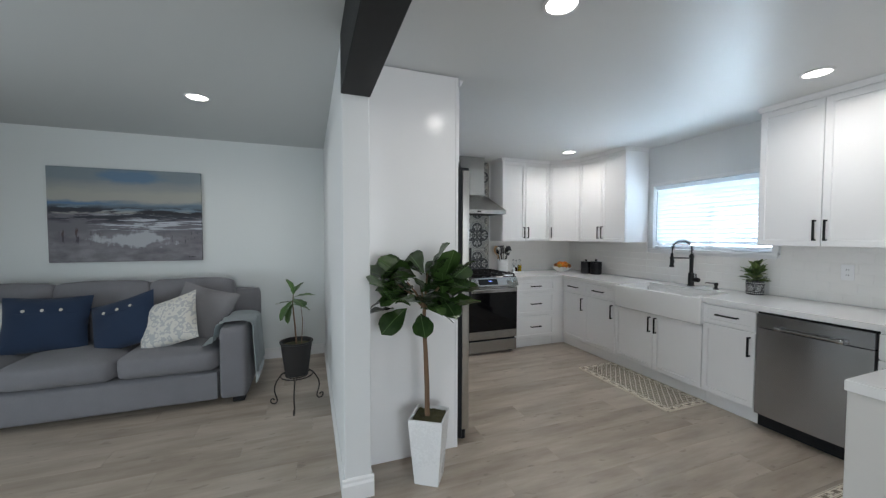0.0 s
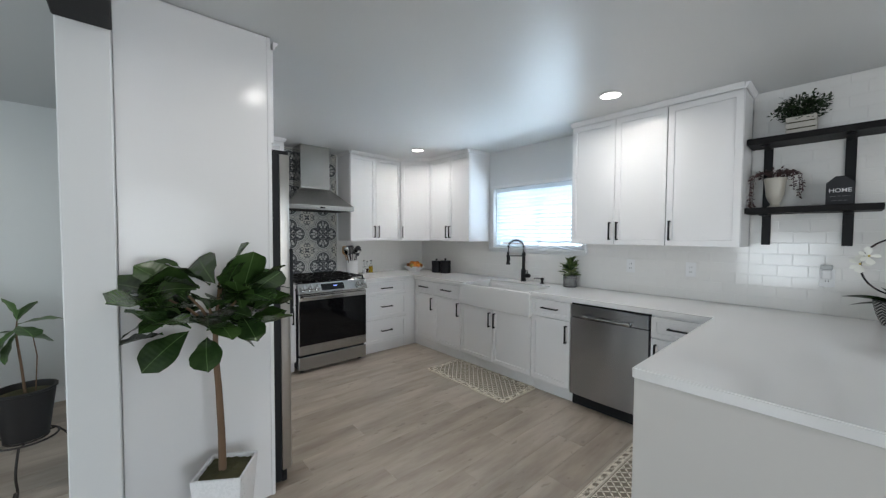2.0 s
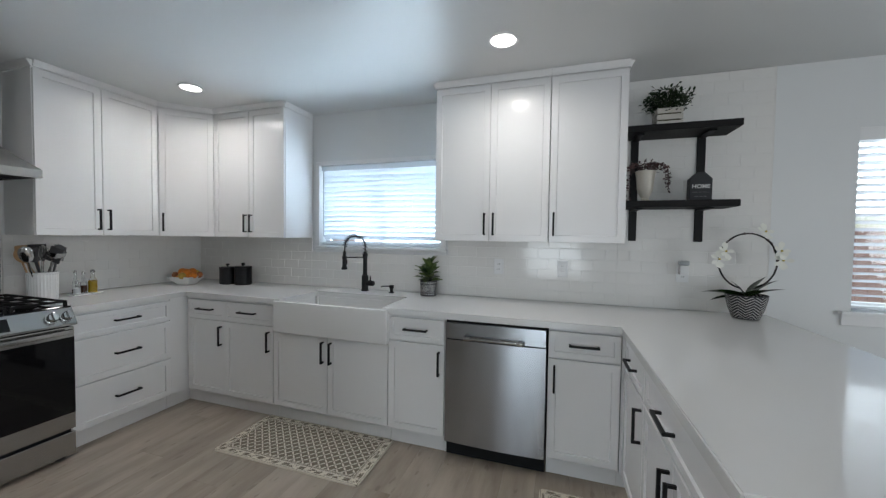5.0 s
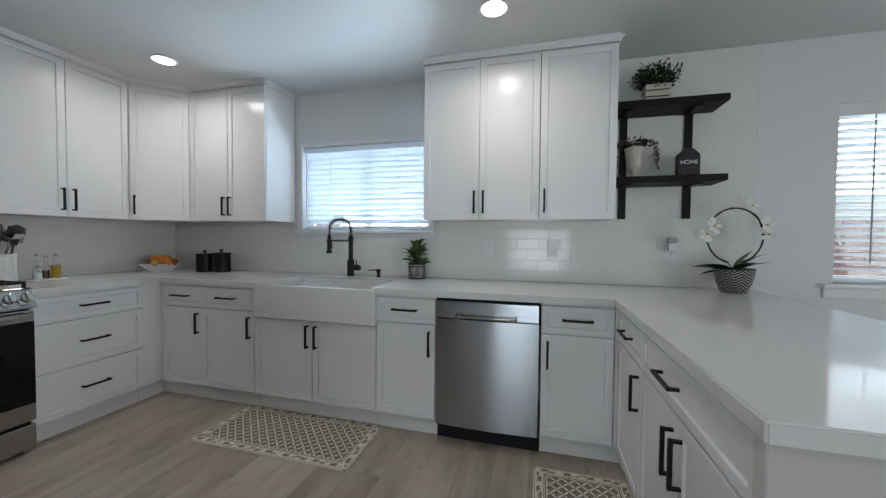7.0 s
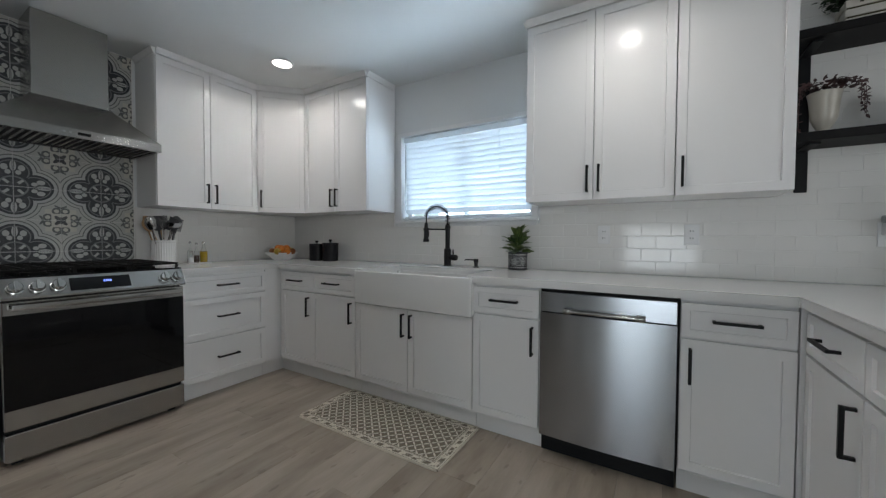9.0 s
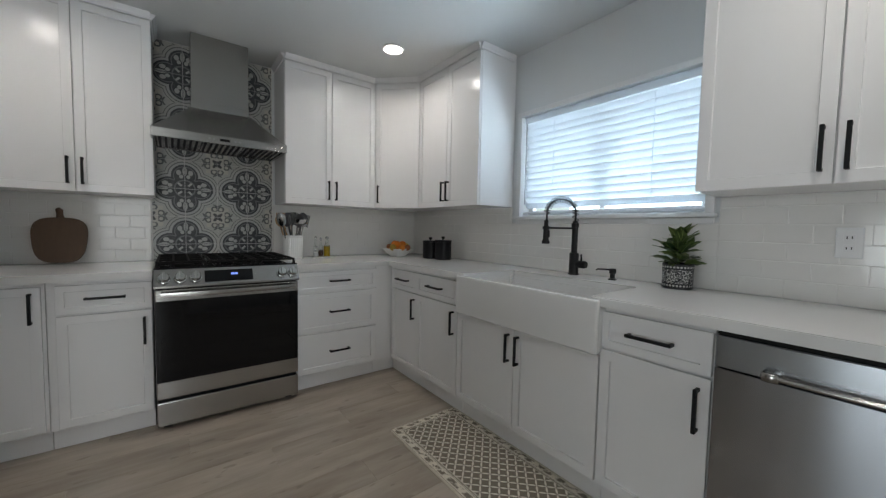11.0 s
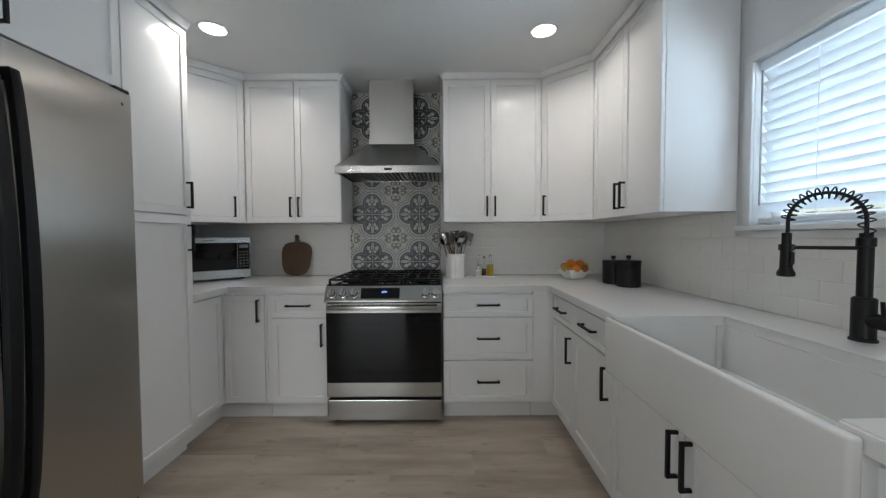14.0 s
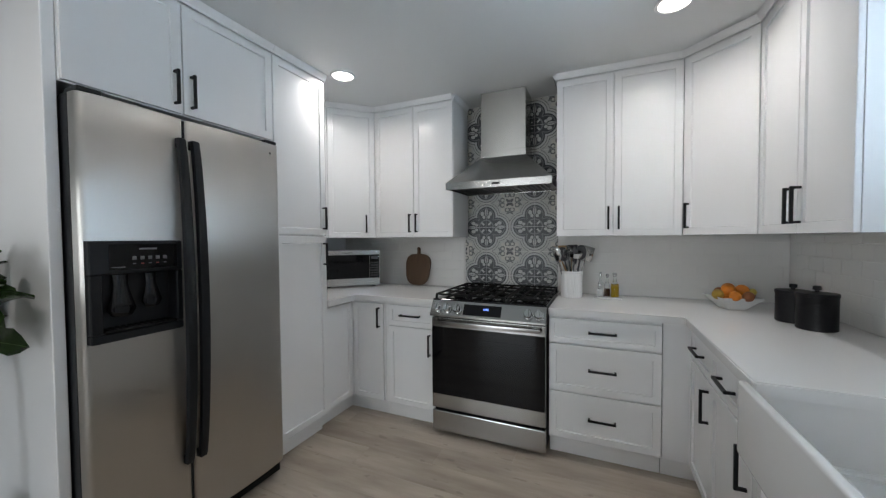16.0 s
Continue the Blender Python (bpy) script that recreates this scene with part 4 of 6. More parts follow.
def rug(x0, x1, y0, y1, label):
    hx, hy = (x1 - x0) / 2, (y1 - y0) / 2
    bm = bmesh.new()
    out, r = [], .025
    for cx, cy, a0 in ((hx - r, hy - r, 0), (-hx + r, hy - r, 90), (-hx + r, -hy + r, 180), (hx - r, -hy + r, 270)):
        for k in range(5):
            t = radians(a0 + 22.5 * k)
            out.append((cx + r * math.cos(t), cy + r * math.sin(t)))
    top = prism(bm, out, 0.0, .009)
    bmesh.ops.bevel(bm, geom=list(top.edges), offset=.003, segments=2, affect='EDGES')
    solo("kitchen_rug", bm, rug_mat("rug_weave", hx, hy), ident((x0 + x1) / 2, (y0 + y1) / 2, .0005), label, "rug", "patterned kitchen rugs")


rug(2.722, 3.195, 2.062, 3.10, "cream and brown lattice rug in front of the sink")
rug(2.00, 3.035, .66, 1.118, "cream and brown lattice rug beside the peninsula")

# ---- patterned tiles behind the range ----
def pattern_mat():
    """Cement tile: dark four-lobed medallions with pale leaves, pale corner tiles with a small star. One repeat is 0.4 m."""
    m, tree, p = base_mat("patterned_cement_tile")
    geo = tree.nodes.new("ShaderNodeNewGeometry")
    sep = tree.nodes.new("ShaderNodeSeparateXYZ")
    tree.links.new(geo.outputs["Position"], sep.inputs[0])
    X, Z = Ex(tree, sep.outputs[0]), Ex(tree, sep.outputs[2])
    fold = lambda e, c: ((e - (c - 40.0)) / 0.4 + 0.5).op('FRACT') * 2.0 - 1.0
    u, v = fold(X, 1.815), fold(Z, 1.025)
    U, V = u.absolute(), v.absolute()
    a, b = U.hi(V), U.lo(V)                      # folded to one eighth
    lobe = hyp(a - 0.46, b)                      # circle round each lobe
    dark = lobe.lt(0.40).hi(a.lt(0.34) * b.lt(0.34))
    rim1 = lobe.near(0.43, 0.045) * (a - b).gt(0.0)
    rim2 = (lobe.near(0.49, 0.014).hi(lobe.near(0.585, 0.010))) * (a - b).gt(0.0)
    # pale leaf in each lobe: three petals
    leaf = hyp(a - 0.63, b / 0.40).lt(0.165).hi(hyp((a - 0.57) / 1.0, (b - 0.175) / 0.8).lt(0.092)).hi(hyp(a - 0.43, (b - 0.105) / 0.9).lt(0.068))
    vein = b.lt(0.014) * a.lt(0.83)
    ring = hyp(a, b).near(0.30, 0.022).hi(lobe.near(0.325, 0.014) * a.gt(0.30))
    diag = (a - b).lt(0.05) * hyp(a, b).near(0.21, 0.075)
    # the pale quarter: star and hooks round the far corner
    A, B = (U * -1.0 + 1.0), (V * -1.0 + 1.0)
    p1, p2 = A.hi(B), A.lo(B)
    star = hyp(((p1 + p2) * 0.7071 - 0.105) / 1.0, ((p1 - p2) * 0.7071) / 0.52).lt(0.095).hi(hyp(p1 - 0.085, p2).lt(0.030))
    hook = hyp(p1 - 0.30, p2 - 0.10).near(0.085, 0.026) * p1.gt(0.22)
    tri = (p1 - p2 * 0.5).near(0.40, 0.028) * p2.lt(0.14)
    field = p1.lt(0.36)
    wv = coords(tree, (1, 1, 1))
    n1, n2 = Ex(tree, noise_tex(tree, wv, 14.0)), Ex(tree, noise_tex(tree, wv, 120.0))
    wear = ((n1 - 0.5) * 0.5 + (n2 - 0.5) * 0.35)
    one = lambda e: (e + wear * e).hi(0.0).lo(1.0)
    deep, cream = (0.034, 0.038, 0.043), (0.55, 0.535, 0.475)
    col = mixcol(tree, one(field), (0.47, 0.47, 0.445), cream)
    col = mixcol(tree, one(rim2.hi(hook).hi(tri)), col, (0.12, 0.125, 0.125))
    col = mixcol(tree, one(rim1), col, (0.47, 0.475, 0.465))
    col = mixcol(tree, one(dark), col, deep)
    col = mixcol(tree, one(dark * (ring.hi(vein))), col, (0.20, 0.205, 0.21))
    col = mixcol(tree, one(dark * (leaf.hi(diag)) * (b.gt(0.02))), col, (0.50, 0.505, 0.49))
    col = mixcol(tree, one(star), col, (0.055, 0.057, 0.062))
    tree.links.new(col, p.inputs["Base Color"])
    p.inputs["Roughness"].default_value = 0.38
    add_bump(tree, p, n2.s, 0.08, 0.001)
    return m


M_PATTERN = pattern_mat()
panel_t = thing("patterned_backsplash", ident(2.012, WY - .001, .912), "grey and cream patterned cement tile panel behind the range", "backsplash", kind="structure")
part("grout_bed", boxbm((-.390, -.003, 0), (.390, 0, 1.524)), M_GROUT, panel_t)


def tile_mesh(name, w, h, t, ch, material):
    """A tile with a chamfered face, lying on y = 0 and facing -y, centred in x and z."""
    bm = bmesh.new()
    o = [bm.verts.new((x * w / 2, 0, z * h / 2)) for x, z in ((-1, -1), (1, -1), (1, 1), (-1, 1))]
    e = [bm.verts.new((x * w / 2, -t + ch * .6, z * h / 2)) for x, z in ((-1, -1), (1, -1), (1, 1), (-1, 1))]
    f = [bm.verts.new((x * (w / 2 - ch), -t, z * (h / 2 - ch))) for x, z in ((-1, -1), (1, -1), (1, 1), (-1, 1))]
    for p, q in ((o, e), (e, f)):
        for i in range(4):
            bm.faces.new((p[i], p[(i + 1) % 4], q[(i + 1) % 4], q[i]))
    bm.faces.new(f)
    return mesh_of(name, bm, material)


def spans(lo, hi, start, step):
    """Cut marks from lo to hi on the grid start + k * step."""
    k0 = math.ceil((lo - start) / step + 1e-6)
    marks = [lo]
    x = start + k0 * step
    while x < hi - .012:
        if x > lo + .012:
            marks.append(x)
        x += step
    return marks + [hi]


TILES = {}


def lay(parent, w, h, m, material, joint, t, ch, name="tile"):
    key = (round(w, 3), round(h, 3), material.name)
    if key not in TILES:
        TILES[key] = tile_mesh(name, w - joint, h - joint, t, ch, material)
    ob = new(name, TILES[key])
    ob.parent = parent
    ob.matrix_local = m
    return ob


xs, zs = spans(1.628, 2.396, 1.815, .2), spans(.914, 2.434, 1.025, .2)
for x0, x1 in zip(xs, xs[1:]):
    for z0, z1 in zip(zs, zs[1:]):
        lay(panel_t, x1 - x0, z1 - z0, ident((x0 + x1) / 2 - 2.012, -.003, (z0 + z1) / 2 - .912), M_PATTERN, .002, .005, .0008)

# ---- white subway tiles ----
TW, TH = .1524, .0772


def subway(parent, u0, u1, z0, z1, seed, flip):
    """Rows of running bond from u0 to u1 between z0 and z1, in the parent's own x and z."""
    row, z = 0, z0
    while z < z1 - .01:
        h = min(TH, z1 - z)
        us = spans(u0, u1, seed + (TW / 2 if row % 2 else 0), TW)
        for a, b in zip(us, us[1:]):
            lay(parent, b - a, h, pose((a + b) / 2, -.003, z + h / 2, random.uniform(-.12, .12), 0, random.uniform(-.12, .12)), M_TILE, .0016, .0062, .0020)
        z += TH
        row += 1


bs = thing("backsplash_sink_wall", pose(WX - .001, WY - .001, TOP + .001, 0, 0, -90), "glossy white subway tile backsplash along the sink wall", "backsplash", kind="structure")
gb = bmesh.new()
box(gb, (0, -.0078, 0), (4.74, 0, .318))
box(gb, (3.885, -.0078, .318), (4.74, 0, 1.526))
box(gb, (0, -.0078, .318), (1.37, 0, .433))
box(gb, (2.66, -.0078, .318), (3.885, 0, .433))
part("grout_bed", gb, M_GROUT, bs)
subway(bs, 0, 1.37, 0, .433, .0, 0)
subway(bs, 1.37, 2.66, 0, .3088, .0, 0)
subway(bs, 2.66, 3.885, 0, .433, .0, 0)
subway(bs, 3.885, 4.736, 0, 1.526, .0, 0)
part("edge_trim", boxbm((4.737, -.0092, 0), (4.743, 0, 1.526), 0.002), M_TILE, bs)
br = thing("backsplash_range_wall", ident(2.012, WY - .001, TOP + .001), "glossy white subway tile backsplash beside the range", "backsplash", kind="structure")
gb = bmesh.new()
box(gb, (-1.668, -.0078, 0), (-.391, 0, .433))
box(gb, (.391, -.0078, 0), (1.774, 0, .433))
part("grout_bed", gb, M_GROUT, br)
subway(br, -1.668, -.391, 0, .433, .03, 0)
subway(br, .391, 1.765, 0, .433, .06, 0)

# outlets on the tiles
for oy, label in ((1.48, "white double switch plate on the tiles"), (1.02, "white outlet plate on the tiles"), (.27, "white outlet plate behind the plug-in freshener")):
    o = thing("outlet", pose(WX - .0106, oy, 1.15, 0, 0, -90), label, "outlet", "wall outlets")
    part("cover_plate", boxbm((-.036, -.005, -.058), (.036, 0, .058), 0.002), M_TRIM, o)
    for zz in (-.02, .02):
        so_ = part("socket", boxbm((-.016, -.0065, zz - .014), (.016, -.005, zz + .014), 0.001), M_TRIM, o)
        part("slots", boxbm((-.008, -.0068, zz - .005), (-.005, -.0062, zz + .005)), M_DARK, so_)
        part("slots", boxbm((.005, -.0068, zz - .005), (.008, -.0062, zz + .005)), M_DARK, so_)
pf = thing("plug_in_freshener", pose(WX - .0172, .272, 1.175, 0, 0, -90), "small grey and white plug-in air freshener", "air freshener")
part("warmer", boxbm((-.024, -.045, -.03), (.024, 0, .03), 0.008, 2), M_TRIM, pf)
part("bottle_cap", boxbm((-.028, -.05, .031), (.028, -.004, .062), 0.008, 2), pbr("grey_plastic", (0.42, 0.44, 0.45), 0.35), pf)

# ---- floor planks ----
PLW, PLL = .181, 1.22
pl = {}


def plank(x0, x1, y0, y1):
    key = (round(x1 - x0, 3), round(y1 - y0, 3))
    if key not in pl:
        w, h = key[0] - .0006, key[1] - .0006
        bm = bmesh.new()
        o = [bm.verts.new((x * w / 2, y * h / 2, -.004)) for x, y in ((-1, -1), (1, -1), (1, 1), (-1, 1))]
        e = [bm.verts.new((x * w / 2, y * h / 2, -.0007)) for x, y in ((-1, -1), (1, -1), (1, 1), (-1, 1))]
        t = [bm.verts.new((x * (w / 2 - .0007), y * (h / 2 - .0007), 0)) for x, y in ((-1, -1), (1, -1), (1, 1), (-1, 1))]
        for p, q in ((o, e), (e, t)):
            for i in range(4):
                bm.faces.new((p[i], p[(i + 1) % 4], q[(i + 1) % 4], q[i]))
        bm.faces.new(t)
        pl[key] = mesh_of("plank", bm, M_FLOOR)
    ob = new("plank", pl[key])
    ob.parent = floor
    ob.matrix_local = ident((x0 + x1) / 2, (y0 + y1) / 2, 0)


def lay_planks():
    y, row = YB, 0
    while y < WY - .01:
        y1 = min(y + PLW, WY)
        off = (row * .437) % 1.22
        marks = spans(XL, WX, XL + off, PLL)
        for a, b in zip(marks, marks[1:]):
            plank(a, b, y, y1)
        y, row = y1, row + 1


lay_planks()


# ---- open shelves beside the wall cabinets ----
SHX = 3.548
for zt, lab in ((2.076, "black wooden wall shelf holding a crate planter"), (1.612, "black wooden wall shelf holding a vase and sign")):
    sh = thing("wall_shelf", ident(0, 0, zt), lab, "shelf", "open wall shelves")
    part("board", boxbm((SHX, .055, -.040), (WX - .012, .664, 0), 0.003), M_SHELF, sh)
for by in (.19, .575):
    bk = thing("shelf_bracket", ident(0, by, 0), "black flat steel shelf bracket fixed to the tiles", "bracket", "shelf brackets")
    part("upright", boxbm((WX - .022, -.024, 1.36), (WX - .0112, .024, 2.035), 0.002), M_BLACK, bk)
    for zt in (2.035, 1.571):
        part("arm", boxbm((SHX + .04, -.02, zt - .010), (WX - .0225, .02, zt - .0005), 0.001), M_BLACK, bk)


# ---- plants ----
def leaf_mat(name, a, b, rough=0.32, edge=None):
    m, tree, p = base_mat(name)
    uvn = coords(tree)
    big, fine = Ex(tree, noise_tex(tree, uvn, 9.0)), Ex(tree, noise_tex(tree, uvn, 60.0))
    sep = tree.nodes.new("ShaderNodeSeparateXYZ")
    tc = tree.nodes.new("ShaderNodeTexCoord")
    tree.links.new(tc.outputs["Object"], sep.inputs[0])
    oi = Ex(tree, tree.nodes.new("ShaderNodeObjectInfo").outputs["Random"])
    f = ((big - 0.5) * 1.2 + (fine - 0.5) * 0.4 + (oi - 0.5) * 0.8 + 0.5).hi(0.0).lo(1.0)
    col = mixcol(tree, f, a, b)
    mid = Ex(tree, sep.outputs[1]).absolute().lt(0.0016)
    col = mixcol(tree, mid * 0.6, col, tuple(min(1, c * 2.2 + .03) for c in b))
    tree.links.new(col, p.inputs["Base Color"])
    p.inputs["Roughness"].default_value = rough
    wv = tree.nodes.new("ShaderNodeTexWave")
    wv.inputs["Scale"].default_value, wv.inputs["Distortion"].default_value = 22.0, 2.0
    tree.links.new(uvn, wv.inputs["Vector"])
    add_bump(tree, p, wv.outputs[1], 0.18, 0.002)
    return m


M_FICUS = leaf_mat("fiddle_leaf", (0.010, 0.025, 0.009), (0.048, 0.095, 0.024), 0.27)
M_LEAF2 = leaf_mat("green_leaf", (0.020, 0.055, 0.015), (0.10, 0.19, 0.05), 0.35)
M_LEAF3 = leaf_mat("variegated_leaf", (0.020, 0.050, 0.018), (0.16, 0.22, 0.06), 0.38)
M_BUSH = leaf_mat("boxwood_leaf", (0.008, 0.021, 0.007), (0.032, 0.058, 0.018), 0.5)
M_STRING = leaf_mat("burgundy_trailing_leaf", (0.030, 0.022, 0.020), (0.11, 0.055, 0.055), 0.5)
M_BARK = pbr("brown_bark", (0.150, 0.090, 0.052), 0.8, var=0.3, vscale=14, gscale=80, bump=0.5, stretch=(3, 3, .6))
M_SOIL = pbr("mossy_soil", (0.065, 0.060, 0.025), 0.95, var=0.6, vscale=30, gscale=140, bump=0.9)
M_POTW = pbr("white_glazed_pot", (0.78, 0.785, 0.79), 0.28, var=0.008, bump=0.0)


def leaf_bm(length, width, tip=0.6, droop=0.25, fold=0.12, wave=0.0, nl=8, bm=None, m=None, shape="obovate"):
    """A leaf along +x from the origin; width profile by shape, droop towards the tip, folded on its midrib."""
    own = bm is None
    bm = bm or bmesh.new()
    m = m or Matrix()
    rows_ = []
    for i in range(nl + 1):
        u = i / nl
        if shape == "obovate":
            w = math.sin(math.pi * min(1, u ** 1.35)) ** .62 * (0.45 + .62 * u) if 0 < u < 1 else 0
        else:
            w = math.sin(math.pi * u ** .8) ** .9
        w *= width / 2
        x = length * (u - .10 * droop * u * u)
        z = -droop * length * u * u * .55
        row = []
        for s in (-1, -.5, 0, .5, 1):
            ww = wave * math.sin(u * 17 + s * 2) * abs(s)
            row.append(bm.verts.new(m @ Vector((x, s * max(w, .0006), z + fold * w * abs(s) + ww))))
        rows_.append(row)
    for a, b in zip(rows_, rows_[1:]):
        for k in range(4):
            f = bm.faces.new((a[k], a[k + 1], b[k + 1], b[k]))
            f.smooth = True
    return bm


def leaf_mesh(name, material, **kw):
    bm = leaf_bm(**kw)
    me = bpy.data.meshes.new(name)
    bm.to_mesh(me)
    bm.free()
    me.materials.append(material)
    return me


def put_leaf(parent, me, at, az, el, roll=0.0, s=1.0):
    ob = new("leaf", me)
    ob.parent = parent
    ob.matrix_local = Matrix.Translation(at) @ pose(0, 0, 0, 0, 0, az) @ pose(0, 0, 0, 0, -el, 0) @ pose(0, 0, 0, roll, 0, 0) @ Matrix.Diagonal((s, s, s, 1))
    return ob


rnd = random.Random(5)
fi = thing("fiddle_leaf_tree", ident(.680, 1.985, 0), "fiddle-leaf fig tree in a tall white square planter", "potted plant")
bm = bmesh.new()


def frustum(bm, z0, z1, a, b):
    lo = [bm.verts.new((x * a, y * a, z0)) for x, y in ((-1, -1), (1, -1), (1, 1), (-1, 1))]
    hi = [bm.verts.new((x * b, y * b, z1)) for x, y in ((-1, -1), (1, -1), (1, 1), (-1, 1))]
    for i in range(4):
        bm.faces.new((lo[i], lo[(i + 1) % 4], hi[(i + 1) % 4], hi[i]))
    return lo, hi


lo, hi = frustum(bm, 0, .385, .070, .100)
bm.faces.new(list(reversed(lo)))
inn = [bm.verts.new((x * .090, y * .090, .385)) for x, y in ((-1, -1), (1, -1), (1, 1), (-1, 1))]
deep = [bm.verts.new((x * .086, y * .086, .34)) for x, y in ((-1, -1), (1, -1), (1, 1), (-1, 1))]
for p, q in ((hi, inn), (inn, deep)):
    for i in range(4):
        bm.faces.new((p[i], p[(i + 1) % 4], q[(i + 1) % 4], q[i]))
bm.faces.new(deep)
bmesh.ops.recalc_face_normals(bm, faces=bm.faces)
bmesh.ops.bevel(bm, geom=list(bm.edges), offset=.002, segments=2, affect='EDGES')
part("planter", bm, M_POTW, fi, "tall tapered white square planter", m=ident(0, 0, 0, -33))
bm = bmesh.new()
bmesh.ops.create_grid(bm, x_segments=14, y_segments=14, size=.0855)
for v in bm.verts:
    v.co.z = .366 + .012 * noise.noise(v.co * 60) + .01 * (1 - (v.co.xy.length / .12) ** 2)
part("moss", bm, M_SOIL, fi, "green moss on the soil", smooth=60, m=ident(0, 0, 0, -33))
trunk = [(-.012, .0, .36), (-.014, .0, .55), (-.022, .0, .75), (-.032, .0, .90), (-.030, .0, 1.0)]
bm = bmesh.new()
tube(bm, trunk, [.016, .0145, .013, .012, .010], 9)
tips = []
for az, el, ln in ((12, 50, .24), (70, 60, .20), (130, 48, .20), (180, 42, .24), (250, 50, .18), (310, 45, .20), (0, 85, .22)):
    a, e = radians(az), radians(el)
    b0 = Vector((-.031, 0, .985 + .02 * rnd.random()))
    d = Vector((math.cos(a) * math.cos(e), math.sin(a) * math.cos(e) * .55, math.sin(e)))
    p1 = b0 + d * ln * .5 + Vector((0, 0, .015))
    p2 = b0 + d * ln
    tube(bm, [b0, p1, p2], [.008, .006, .004], 6)
    tips.append((p1, p2, az))
part("trunk", bm, M_BARK, fi, "slender brown trunk", smooth=60)
lm = [leaf_mesh("leaf", M_FICUS, length=.225, width=.165, droop=.35, fold=.16, wave=.007),
      leaf_mesh("leaf", M_FICUS, length=.20, width=.150, droop=.6, fold=.10, wave=.005),
      leaf_mesh("leaf", M_FICUS, length=.215, width=.165, droop=.05, fold=.22, wave=.007)]
for p1, p2, az in tips:
    for k in range(6):
        put_leaf(fi, lm[rnd.randrange(3)], p2 - Vector((0, 0, .03 * k)), az + rnd.uniform(-85, 85), rnd.uniform(12, 65) - 8 * k, rnd.uniform(-35, 35), rnd.uniform(.75, 1.08))
    put_leaf(fi, lm[1], p1, az + rnd.uniform(-110, 110), rnd.uniform(-12, 22), rnd.uniform(-30, 30), rnd.uniform(.75, 1.0))
for k in range(22):
    d = Vector((rnd.gauss(0, 1), rnd.gauss(0, .6), rnd.gauss(.2, .8))).normalized()
    put_leaf(fi, lm[k % 3], Vector((-.03, 0, 1.10)) + Vector((d.x * .14, d.y * .10, d.z * .10)), math.degrees(math.atan2(d.y, d.x)) + rnd.uniform(-40, 40), rnd.uniform(-5, 55), rnd.uniform(-50, 50), rnd.uniform(.8, 1.1))

# small plant on the wire stand in the living room
M_WIRE = pbr("wrought_iron", (0.020, 0.014, 0.011), 0.5, var=0.2, bump=0.1)
st = thing("plant_stand", ident(-.075, 3.22, 0), "dark wrought iron plant stand with scrolled feet", "plant stand")
bm = bmesh.new()
for r, z in ((.125, .262), (.085, .262)):
    tube(bm, [(r * math.cos(t * math.pi / 16), r * math.sin(t * math.pi / 16), z) for t in range(33)], .0055, 6, False)
for k in range(3):
    a = radians(30 + 120 * k)
    tube(bm, [(.125 * math.cos(a), .125 * math.sin(a), .262), (0, 0, .262)], .005, 6)
part("ring", bm, M_WIRE, st, smooth=60)
for a in (-95, 20, 160):
    bm = bmesh.new()
    pts = []
    for i in range(13):
        u = i / 12
        pts.append((.125 + .05 * math.sin(u * 2.6) + .02 * u, 0, .265 - .20 * u))
    for i in range(15):
        t = -1.2 - i * .42
        rr = .034 * (1 - i / 19)
        pts.append((.170 + .030 + rr * math.cos(math.pi - i * .42), 0, .040 + rr * math.sin(math.pi + i * .42) * 1.0))
    tube(bm, pts, .0055, 6)
    part("leg", bm, M_WIRE, st, smooth=60, m=ident(0, 0, .0, a))
pp = thing("potted_plant", ident(-.075, 3.22, .2685), "young leafy plant in a dark bucket pot on the stand", "potted plant")
M_BUCKET = pbr("dark_bronze_pot", (0.008, 0.0068, 0.0068), 0.58, var=0.3, vscale=8, bump=0.1)
part("pot", lathebm([(.085, 0), (.090, .004), (.122, .262), (.130, .268), (.130, .278), (.118, .278), (.112, .24), (.0001, .24)], 30), M_BUCKET, pp, smooth=40)
part("soil", lathebm([(.0001, .25), (.06, .25), (.112, .244)], 24, False), M_SOIL, pp)
bm = bmesh.new()
tube(bm, [(.0, 0, .25), (-.01, 0, .40), (-.025, 0, .58), (-.02, 0, .66)], [.007, .006, .005, .003], 7)
tube(bm, [(.04, 0, .25), (.05, 0, .45), (.03, .0, .62)], [.003, .003, .002], 6)
part("stem", bm, M_BARK, pp, smooth=60)
lb = leaf_mesh("leaf", M_LEAF2, length=.15, width=.115, droop=.35, fold=.14, wave=.003)
for z, az, el, s in ((.62, 190, -48, 1.1), (.60, 200, 10, .8), (.64, 10, 12, 1.0), (.66, 80, 40, .7), (.66, 350, 62, .75), (.63, 300, -5, .95), (.58, 20, -15, .9), (.67, 230, 75, .8), (.60, 215, -60, 1.0)):
    put_leaf(pp, lb, (-.02, 0, z), az, el, rnd.uniform(-25, 25), s * 1.2)


